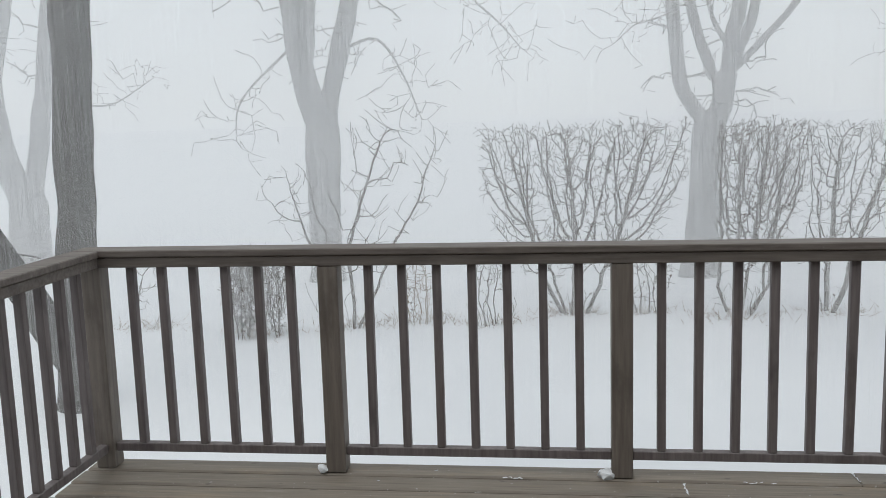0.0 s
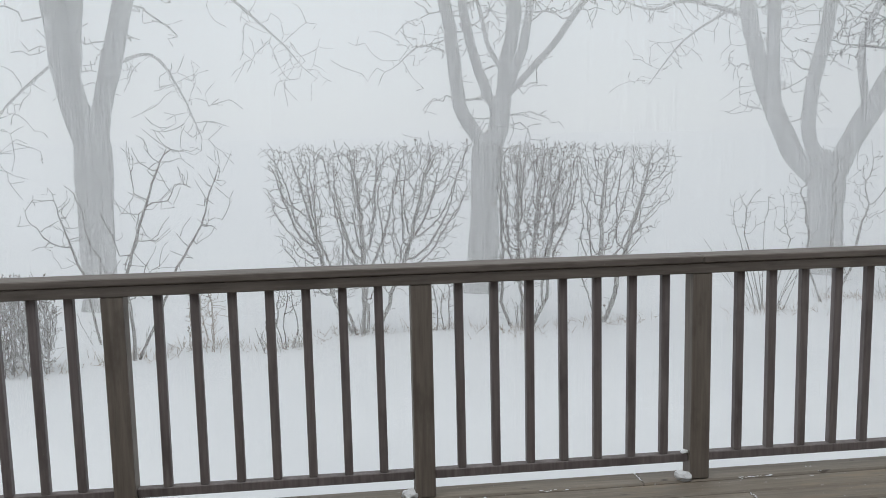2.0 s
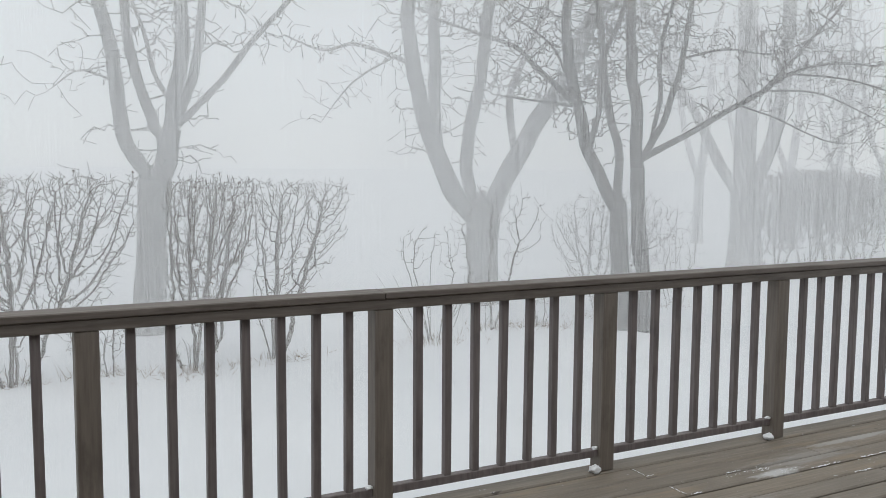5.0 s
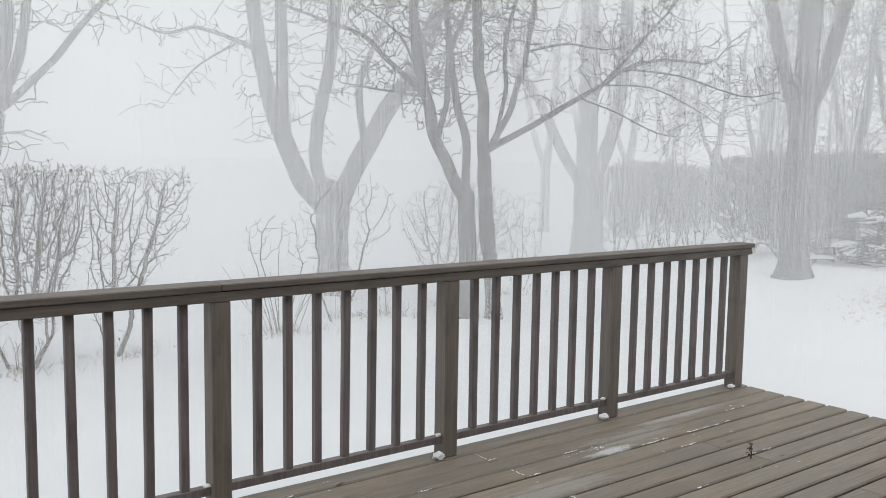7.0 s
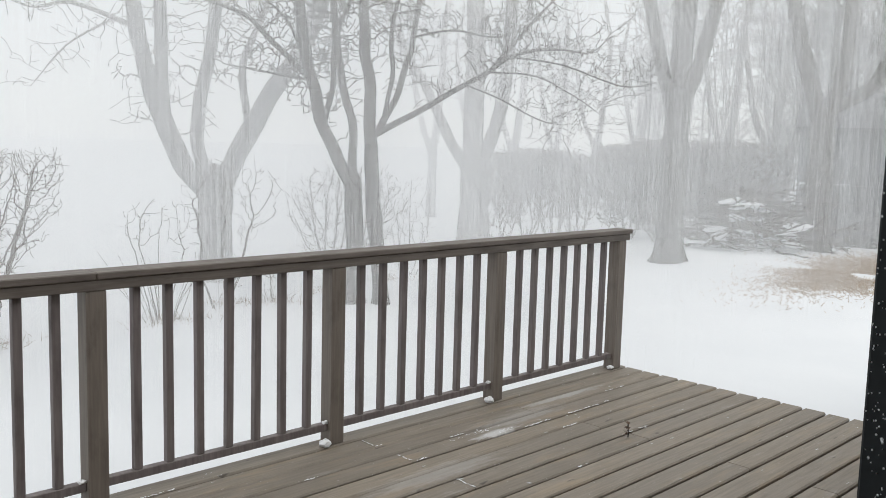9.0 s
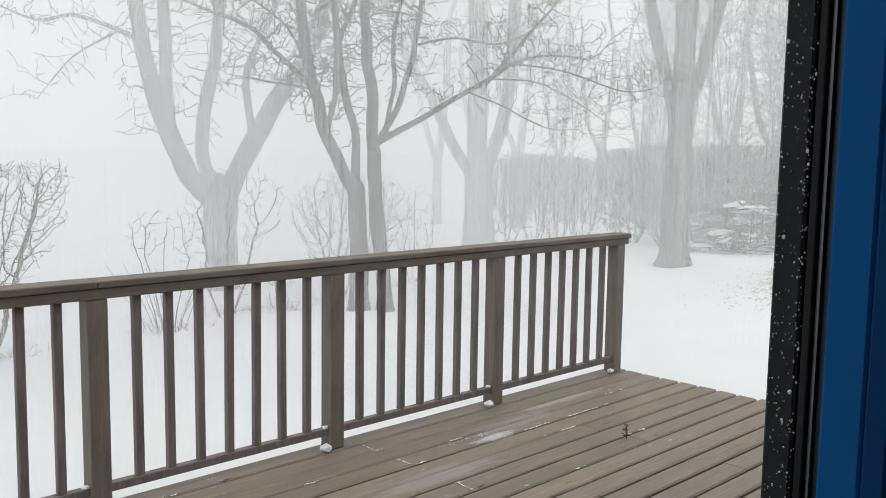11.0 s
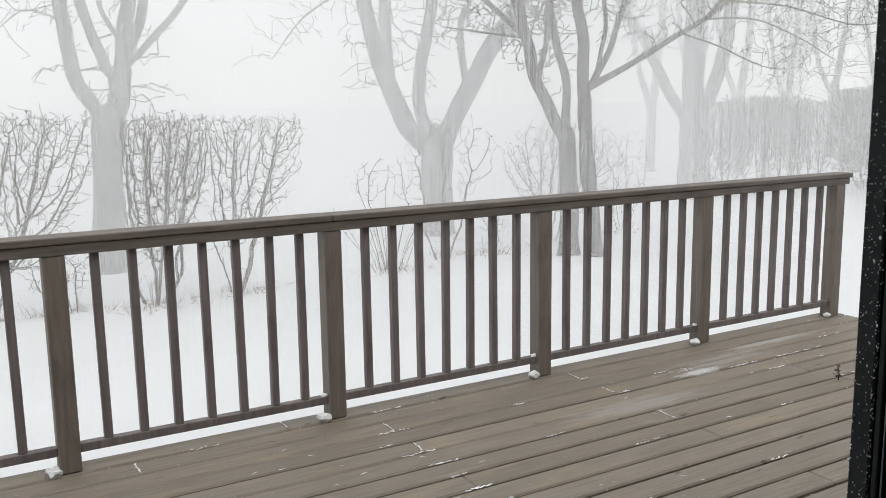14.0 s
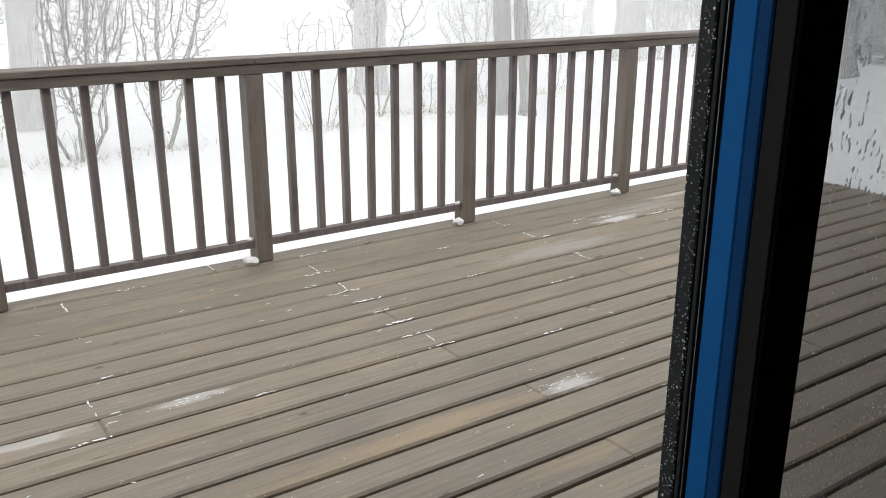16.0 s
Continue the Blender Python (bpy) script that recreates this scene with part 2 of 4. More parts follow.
class Tubes:
    """Many tapered round sticks gathered into one mesh."""

    def __init__(self):
        self.v, self.f = [], []

    def add(self, path, radii, sides=3, cap=False):
        n0 = len(self.v)
        for i, p in enumerate(path):
            d = (path[min(i + 1, len(path) - 1)] - path[max(i - 1, 0)]).normalized()
            a = d.cross(Vector((0.31, 0.95, 0.05))).normalized()
            b = d.cross(a)
            for k in range(sides):
                w = 2 * math.pi * k / sides
                self.v.append(p + (a * math.cos(w) + b * math.sin(w)) * radii[i])
        for i in range(len(path) - 1):
            for k in range(sides):
                q = n0 + i * sides
                self.f.append((q + k, q + (k + 1) % sides, q + sides + (k + 1) % sides, q + sides + k))
        self.f.append(tuple(n0 + k for k in range(sides))[::-1])
        self.f.append(tuple(n0 + (len(path) - 1) * sides + k for k in range(sides)))

    def leaf(self, p, d, size):
        a = d.cross(Vector((0.2, 0.3, 0.9))).normalized() * size * 0.4
        n0 = len(self.v)
        up = a.cross(d).normalized() * size * 0.15
        self.v += [p, p + d * size * 0.5 + a + up, p + d * size, p + d * size * 0.5 - a + up]
        self.f.append((n0, n0 + 1, n0 + 2, n0 + 3))

    def mesh(self, name, smooth=True):
        me = bpy.data.meshes.new(name)
        me.from_pydata([tuple(v) for v in self.v], [], self.f)
        if smooth:
            me.polygons.foreach_set("use_smooth", [True] * len(me.polygons))
        return me


def smooth_path(points, n):
    """A Catmull-Rom curve through a few points."""
    pts = [points[0]] + list(points) + [points[-1]]
    out = []
    for i in range(1, len(pts) - 2):
        p0, p1, p2, p3 = pts[i - 1:i + 3]
        for k in range(n):
            t = k / n
            out.append(0.5 * (2 * p1 + (p2 - p0) * t + (2 * p0 - 5 * p1 + 4 * p2 - p3) * t * t + (3 * p1 - p0 - 3 * p2 + p3) * t ** 3))
    return out + [points[-1]]


def grow(T, rng, p, d, length, r, level, lift=0.0, wander=0.25, kids=4, spread=0.8, ceiling=99.0, leaves=None, thin=0.0022, floor=0.03):
    """A twig that wanders, tapers and carries twigs of its own."""
    n = 4 if level > 0 else 3
    path, radii = [p.copy()], [r]
    d = d.normalized()
    for i in range(n):
        d = (d + Vector((rng.uniform(-1, 1), rng.uniform(-1, 1), rng.uniform(-1, 1))) * wander + Vector((0, 0, lift))).normalized()
        q = path[-1] + d * length / n
        if q.z > ceiling + 0.05 * math.sin(q.x * 40 + q.y * 31) or q.z < floor:
            break
        path.append(q)
        radii.append(max(thin, r * (1 - 0.72 * (i + 1) / n)))
    if len(path) < 2:
        return
    T.add(path, radii, 4 if r > 0.015 else 3)
    if level == 0:
        if leaves is not None and rng.random() < leaves[1]:
            leaves[0].leaf(path[-1], d, rng.uniform(0.02, 0.045))
        return
    for k in range(kids):
        i = min(len(path) - 2, int((0.25 + 0.75 * (k + rng.random()) / kids) * (len(path) - 1)))
        f = rng.random()
        q = path[i].lerp(path[i + 1], f)
        dd = (path[i + 1] - path[i]).normalized()
        side = Vector((rng.uniform(-1, 1), rng.uniform(-1, 1), rng.uniform(-0.6, 1))).normalized()
        grow(T, rng, q, dd * (1 - spread * 0.5) + side * spread, length * rng.uniform(0.45, 0.7), max(thin, radii[i] * 0.62), level - 1,
             lift, wander, kids, spread, ceiling, leaves, thin, floor)


class Branching:
    """A branching skeleton that grows, step by step, towards points scattered in the room it fills."""

    def __init__(self):
        self.p, self.up = [], []

    def start(self, path, parent=-1):
        """Lays down a stretch of wood that is there from the beginning."""
        for q in path:
            self.p.append(np.array(q, dtype=float))
            self.up.append(parent)
            parent = len(self.p) - 1
        return parent

    def fill(self, gen, goals, step, reach, kill, wander=0.35, pull=(0, 0, 0.0), rounds=90, top=None):
        goals = np.asarray(goals, dtype=float)
        if not len(goals):
            return
        pos = np.array(self.p)
        dist = np.full(len(goals), 1e9)
        near = np.zeros(len(goals), dtype=int)
        fresh = np.arange(len(pos))
        pull = np.array(pull)
        for _ in range(rounds):
            d = np.linalg.norm(goals[:, None, :] - pos[fresh][None, :, :], axis=2)
            k = d.argmin(1)
            best = d[np.arange(len(goals)), k]
            closer = best < dist
            dist = np.where(closer, best, dist)
            near = np.where(closer, fresh[k], near)
            alive = dist > kill
            goals, dist, near = goals[alive], dist[alive], near[alive]
            drawn = dist < reach
            if not drawn.any():
                break
            way = (goals[drawn] - pos[near[drawn]]) / dist[drawn][:, None]
            ids, inv = np.unique(near[drawn], return_inverse=True)
            bare = np.bincount(np.array(self.up)[np.array(self.up) >= 0], minlength=len(pos))[ids] < 3
            total = np.zeros((len(ids), 3))
            np.add.at(total, inv, way)
            total /= np.linalg.norm(total, axis=1, keepdims=True) + 1e-9
            total = total + gen.normal(0, wander, total.shape) + pull
            total /= np.linalg.norm(total, axis=1, keepdims=True) + 1e-9
            ids, total = ids[bare], total[bare]
            if not len(ids):
                break
            made = pos[ids] + total * step * gen.uniform(0.8, 1.2, (len(ids), 1))
            if top is not None:
                made[:, 2] = np.minimum(made[:, 2], top + gen.uniform(-0.02, 0.03, len(made)))
            n0 = len(pos)
            pos = np.concatenate([pos, made])
            self.up += [int(i) for i in ids]
            fresh = np.arange(n0, len(pos))
            if len(pos) > 9000:
                break
        self.p = [q for q in pos]

    def shoots(self, gen, share, length, rise=0.4, spread=0.8, top=None):
        """Short end twigs, set at random along the thin wood."""
        kids = [0] * len(self.p)
        for u in self.up:
            if u >= 0:
                kids[u] += 1
        for i in range(len(self.p)):
            if self.up[i] < 0 or kids[i] > 1 or gen.random() > share * (2.0 if kids[i] == 0 else 1.0):
                continue
            d = self.p[i] - self.p[self.up[i]]
            d = d / (np.linalg.norm(d) + 1e-9) * 0.7 + gen.normal(0, spread, 3) * 0.6 + np.array((0, 0, rise))
            d /= np.linalg.norm(d)
            last, q = i, self.p[i]
            many = gen.integers(2, 4)
            for k in range(many):
                d = d + gen.normal(0, 0.25, 3)
                d /= np.linalg.norm(d)
                q = q + d * length * gen.uniform(0.6, 1.4) / many
                if top is not None and q[2] > top + 0.05 or q[2] < 0.03:
                    break
                self.p.append(q)
                self.up.append(last)
                last = len(self.p) - 1

    def tubes(self, thin, power=2.3, most=0.03, fixed=0):
        """Chains of wood as (path, radii, is_main): the first `fixed` nodes carry no mesh of their own."""
        n = len(self.p)
        flow = np.zeros(n)
        kids = [[] for _ in range(n)]
        for i in range(n - 1, -1, -1):
            if not kids[i]:
                flow[i] = 1.0
            if self.up[i] >= 0:
                flow[self.up[i]] += flow[i]
                kids[self.up[i]].append(i)
        rad = np.minimum(thin * flow ** (1 / power), most)
        out = []
        for i in range(n):
            u = self.up[i]
            first = u < 0 or max(kids[u], key=lambda c: flow[c]) != i or (u < fixed <= i)
            if not first or i < fixed:
                continue
            chain = [i] if u < 0 else [u, i]
            while kids[chain[-1]]:
                chain.append(max(kids[chain[-1]], key=lambda c: flow[c]))
            if len(chain) < 2:
                continue
            radii = [rad[c] for c in chain]
            if u >= 0:
                radii[0] = min(rad[u], radii[1] * 1.3)
            out.append(([Vector(self.p[c]) for c in chain], radii, u < 0))
        return out


# ---------------------------------------------------------------- ground
def ground_height(x, y):
    z = GROUND + 0.035 * noise.noise(Vector((x * 0.45, y * 0.45, 0.3))) + 0.012 * noise.noise(Vector((x * 1.7, y * 1.7, 5)))
    z += 0.05 * math.exp(-((y - 4.7 - 0.25 * math.sin(x * 1.3)) / 0.5) ** 2) * (0.6 + 0.4 * math.sin(x * 2.1 + 1))
    z += 0.05 * noise.noise(Vector((x * 0.9 + 3, y * 1.1, 8))) * math.exp(-((y - 5.2) / 1.3) ** 2)
    far = max(0.0, math.hypot(x, y) - 14)
    return z + 0.25 * noise.noise(Vector((x * 0.06, y * 0.06, 2))) * min(1, far / 20)


def make_ground():
    n = 150
    ax = [math.copysign(abs(k / n) ** 3.2 * 900 + abs(k / n) * 26, k) for k in range(-n, n + 1)]
    verts = [(x + 4, y + 6, ground_height(x + 4, y + 6)) for y in ax for x in ax]
    m = 2 * n + 1
    faces = [(j * m + i, j * m + i + 1, (j + 1) * m + i + 1, (j + 1) * m + i) for j in range(m - 1) for i in range(m - 1)]
    me = bpy.data.meshes.new("ground")
    me.from_pydata(verts, [], faces)
    me.polygons.foreach_set("use_smooth", [True] * len(me.polygons))
    return tagged(part("ground", me, M_SNOW), "wide yard under smooth wind-packed white snow", "snow ground", kind="structure")


make_ground()


# ---------------------------------------------------------------- deck
POST_W = 0.086
POST_RIGHT = (-2.262, -1.212, 0.0, 1.195, 2.423, 3.645, 4.900)
DECK_L, DECK_R = -2.39, 4.965
EDGE, PITCH, ROWS = 0.132, 0.1421, 24
deck = empty("deck", None, "low brown deck of weathered boards with scattered snow", "deck", kind="structure")


def make_deck():
    rng = random.Random(4)
    bm = bmesh.new()
    bottom = EDGE - PITCH * ROWS
    add_box(bm, DECK_L + 0.02, DECK_R - 0.03, EDGE - 0.065, EDGE - 0.025, -0.23, -0.034)
    add_box(bm, DECK_L + 0.02, DECK_R - 0.03, bottom + 0.01, bottom + 0.05, -0.23, -0.034)
    add_box(bm, DECK_R - 0.075, DECK_R - 0.034, bottom + 0.06, EDGE - 0.07, -0.23, -0.034)
    add_box(bm, DECK_L + 0.03, DECK_L + 0.07, bottom + 0.06, EDGE - 0.07, -0.23, -0.034)
    for k in range(1, 18):
        x = DECK_L + 0.07 + k * 0.4
        add_box(bm, x - 0.019, x + 0.019, bottom + 0.06, EDGE - 0.07, -0.23, -0.034)
    for x in (DECK_L + 0.1, 0.1, 2.5, DECK_R - 0.12):
        for y in (EDGE - 0.15, bottom + 0.15):
            add_box(bm, x - 0.045, x + 0.045, y - 0.045, y + 0.045, -0.8, -0.235)
    part("joists", bm, M_RAIL, deck)
    joints = {0: (0.9,), 1: (2.51,), 2: (1.3, 3.6), 3: (2.51,), 4: (1.3,), 5: (3.66,), 6: (2.5,), 7: (1.3, 3.7), 8: (2.5,), 9: (0.07,), 10: (1.3,),
              11: (3.7,), 12: (2.5,), 13: (1.36,), 14: (3.7,), 15: (2.5,), 16: (1.33,)}
    for r in range(ROWS):
        y1 = EDGE - r * PITCH
        cuts = sorted(joints.get(r, (rng.choice((2.5, 3.7)),)))
        ends = [DECK_L + rng.uniform(-0.008, 0.008)] + cuts + [DECK_R + rng.uniform(-0.012, 0.012)]
        for a, b in zip(ends, ends[1:]):
            half = (b - a) / 2 + 0.0015
            me = box_mesh("board", -half, half, -PITCH / 2 + 0.0078, PITCH / 2 - 0.0078, -0.032, 0, M_DECK_TAN if (r, a < 0) in ((13, True), (18, True)) else M_DECK, 0.0075)
            part("board", me, None, deck, at=pose((a + b) / 2, y1 - PITCH / 2, rng.uniform(-0.0025, 0.0), rng.uniform(-0.25, 0.25), 0, rng.uniform(-0.03, 0.03)))


make_deck()


# ---------------------------------------------------------------- railing
railing = empty("railing", None, "brown stained wooden deck railing with square balusters", "railing")


def make_railing():
    rng = random.Random(9)
    top_z, under = 0.981, 0.906
    post = box_mesh("post", -POST_W / 2, POST_W / 2, 0, POST_W, 0, under - 0.002, M_POST, 0.004)
    for i, x in enumerate(POST_RIGHT):
        part("post", post, None, railing, at=pose(x - POST_W / 2, 0, 0.001))
    first, last = POST_RIGHT[0] - POST_W - 0.03, POST_RIGHT[-1] + 0.055
    part("top_rail", box_mesh("top_rail", first + 0.015, last - 0.02, -0.004, 0.034, under, top_z - 0.031, M_RAIL, 0.003), None, railing)
    part("top_rail", box_mesh("top_rail", first + 0.015, last - 0.02, 0.040, 0.088, under, top_z - 0.031, M_RAIL, 0.003), None, railing)
    part("cap_rail", box_mesh("cap_rail", first, 1.15, -0.012, 0.118, top_z - 0.030, top_z, M_CAP, 0.004), None, railing, "worn flat cap board")
    part("cap_rail", box_mesh("cap_rail", 1.153, last, -0.012, 0.118, top_z - 0.030, top_z - 0.001, M_CAP, 0.004), None, railing, "worn flat cap board")
    starts = (-2.134, -1.091, 0.118, 1.336, 2.556, 3.805)
    counts = (6, 7, 7, 7, 7, 7)
    steps = (0.142, 0.1465, 0.1471, 0.1468, 0.1452, 0.1473)
    bal = box_mesh("baluster", -0.0175, 0.0175, -0.0175, 0.0175, 0.112, under - 0.001, M_BALUSTER, 0.003)
    for i in range(6):
        a, b = POST_RIGHT[i], POST_RIGHT[i + 1] - POST_W
        low = box_mesh("bottom_rail", a + 0.001, b - 0.001, 0.022, 0.062, 0.074, 0.112, M_BALUSTER, 0.003)
        part("bottom_rail", low, None, railing)
        for k in range(counts[i]):
            part("baluster", bal, None, railing, at=pose(starts[i] + k * steps[i], 0.042, 0.0005, rng.uniform(-0.15, 0.15), rng.uniform(-0.25, 0.25), rng.uniform(-2, 2)))
    # the side that returns to the house
    xs = POST_RIGHT[0] - POST_W / 2
    y_end = -3.2
    part("top_rail", box_mesh("top_rail", xs - 0.019, xs + 0.045, y_end, -0.006, under, top_z - 0.031, M_RAIL, 0.003), None, railing)
    part("cap_rail", box_mesh("cap_rail", xs - 0.07, xs + 0.055, y_end, -0.014, top_z - 0.030, top_z - 0.0005, M_CAP, 0.004), None, railing, "worn flat cap board")
    part("bottom_rail", box_mesh("bottom_rail", xs - 0.02, xs + 0.02, y_end, -0.001, 0.074, 0.112, M_BALUSTER, 0.003), None, railing)
    for y in (-1.24, -2.46):
        part("post", post, None, railing, at=pose(xs, y, 0.001))
    y = -0.112
    while y > y_end + 0.05:
        if all(abs(y - 0.043 - p) > 0.07 for p in (-1.24, -2.46)):
            part("baluster", bal, None, railing, at=pose(xs, y, 0.0005, rng.uniform(-0.2, 0.2), rng.uniform(-0.15, 0.15), rng.uniform(-2, 2)))
        y -= 0.1325


make_railing()


# ---------------------------------------------------------------- trees
def tree(x, y, limbs, trunk, bark, label, seed, turn=None, height=7.5, droop=0.0, twig_mat=None, dense=1.0, flare=0.35, leaves=0.0, extra_trunks=(), sink=0.12, thin=0.0062, bough=0.55, fine=False):
    """A bare tree. trunk and limbs: (x, z) stations seen from the house, with a radius at each end; limbs run on upward beyond them."""
    rng = random.Random(seed)
    az = math.atan2(x + 0.35, y + 3.5) if turn is None else turn
    thing = empty("tree", pose(x, y, ground_height(x, y) - 0.01, 0, 0, -math.degrees(az)), label, "tree", "bare garden trees")
    wood = []
    for path, r0, r1 in (trunk, *extra_trunks):
        T = Tubes()
        pts = smooth_path([Vector((u, 0.05 * noise.noise(Vector((z, seed, 0))), z)) for u, z in path], 9)
        pts = [Vector((0, 0, -sink)) + pts[0]] + pts
        n = len(pts)
        rad = []
        for i, p in enumerate(pts):
            r = r0 + (r1 - r0) * i / (n - 1)
            r *= 1 + flare * math.exp(-max(0, p.z) / 0.16)
            rad.append(r * (1 + 0.10 * noise.noise(Vector((p.z * 2.3, seed, 1)))))
        wood += pts
        if limbs[0][0][0][1] > 0.5 and r1 > 0.1:
            rise = (pts[-1] - pts[-2]).normalized()
            for k in range(1, 6):
                pts = pts + [pts[-1] + rise * r1 * 0.34]
                rad.append(r1 * math.cos(k * 0.29))
        T.add(pts, rad, 14)
        for k in range(len(T.v)):
            v = T.v[k]
            T.v[k] = v + Vector((noise.noise(v * 3 + Vector((seed, 0, 0))), noise.noise(v * 3 + Vector((0, seed, 0))), 0)) * r0 * 0.13
        part("trunk", T.mesh("trunk"), bark, thing)
    L = Tubes()
    for path, r0, r1, run_on in limbs:
        C = Tubes()
        stations = [Vector((u, 0, z)) for u, z in path]
        depth = rng.uniform(-0.5, 0.5)
        span = stations[-1] - stations[0]
        for s in stations[1:]:
            s.y = depth * (s - stations[0]).length * 0.6 * (0.6 if r0 > 0.08 else 1)
        foot = min(wood, key=lambda w: (w.x - stations[0].x) ** 2 + (w.z - stations[0].z) ** 2)
        for s in stations[1:]:
            s.y += foot.y
        stations[0] = foot.copy()
        if run_on:
            d = (stations[-1] - stations[-2]).normalized()
            while stations[-1].z < height * rng.uniform(0.8, 1.0):
                d = (d + Vector((rng.uniform(-0.25, 0.25), rng.uniform(-0.25, 0.25), 0.12))).normalized()
                stations.append(stations[-1] + d * 0.7)
        pts = smooth_path(stations, 5)
        n = len(pts)
        end = r1 if not run_on else max(0.012, r1 * 0.4)
        known = len(path) / len(stations)
        rad = []
        for i in range(n):
            f = i / (n - 1)
            rr = r0 + (r1 - r0) * min(1, f / known) if f <= known else r1 + (end - r1) * (f - known) / max(1e-6, 1 - known)
            rad.append(rr * (1 + 0.12 * noise.noise(Vector((i * 0.4, seed, r0 * 50)))))
        for i in range(1, n):
            pts[i] = pts[i] + Vector((noise.noise(Vector((i * 0.35, seed, 7))), noise.noise(Vector((i * 0.35, seed, 17))), 0)) * min(0.035, r0 * 0.5)
        T = Tubes()
        T.add(pts, rad, 10 if r0 > 0.06 else 7)
        wood += pts
        limb = part("limb", T.mesh("limb"), bark, thing)
        gen = np.random.default_rng(seed * 50 + len(wood))
        B = Branching()
        B.start([tuple(p) for p in pts])
        fixed = len(pts)
        span = sum((pts[i + 1] - pts[i]).length for i in range(n - 1))
        goals = []
        for k in range(int(dense * (30 + 75 * span))):
            f = 0.25 + 0.80 * rng.random()
            q = pts[min(n - 1, int(f * (n - 1)))]
            if q.z > 5.6:
                continue
            wide = bough * (0.6 if r0 < 0.06 else 1.0) * (0.35 + 0.65 * min(1.0, f))
            g = q + Vector((rng.gauss(0, wide), rng.gauss(0, wide * 0.8), rng.gauss(0.12 + droop * 3, wide * 0.62)))
            if g.z > 1.5:
                goals.append(tuple(g))
        B.fill(gen, goals, 0.07 if fine else 0.12, 1.2, 0.09 if fine else 0.15, 0.50 if fine else 0.38, (0, 0, droop))
        B.shoots(gen, 0.24 if fine else 0.26, 0.16 if fine else 0.24, 0.15 + droop * 4, 0.9)
        for path_, radii, _ in B.tubes(thin, 2.5, min(0.024, r1 * 0.9), fixed):
            C.add(path_, radii, 4 if radii[0] > 0.012 else 3)
            if leaves and rng.random() < leaves:
                L.leaf(path_[-1], (path_[-1] - path_[-2]).normalized(), rng.uniform(0.03, 0.06))
        if C.v:
            tagged(part("twig_spray", C.mesh("twig_spray"), twig_mat or M_TWIG_GREY, limb, "bare crooked twigs"), kind="stuff")
    if L.v:
        tagged(part("withered_foliage", L.mesh("withered_foliage", False), M_LEAF, thing, "few withered brown leaves"), kind="stuff")
    return thing


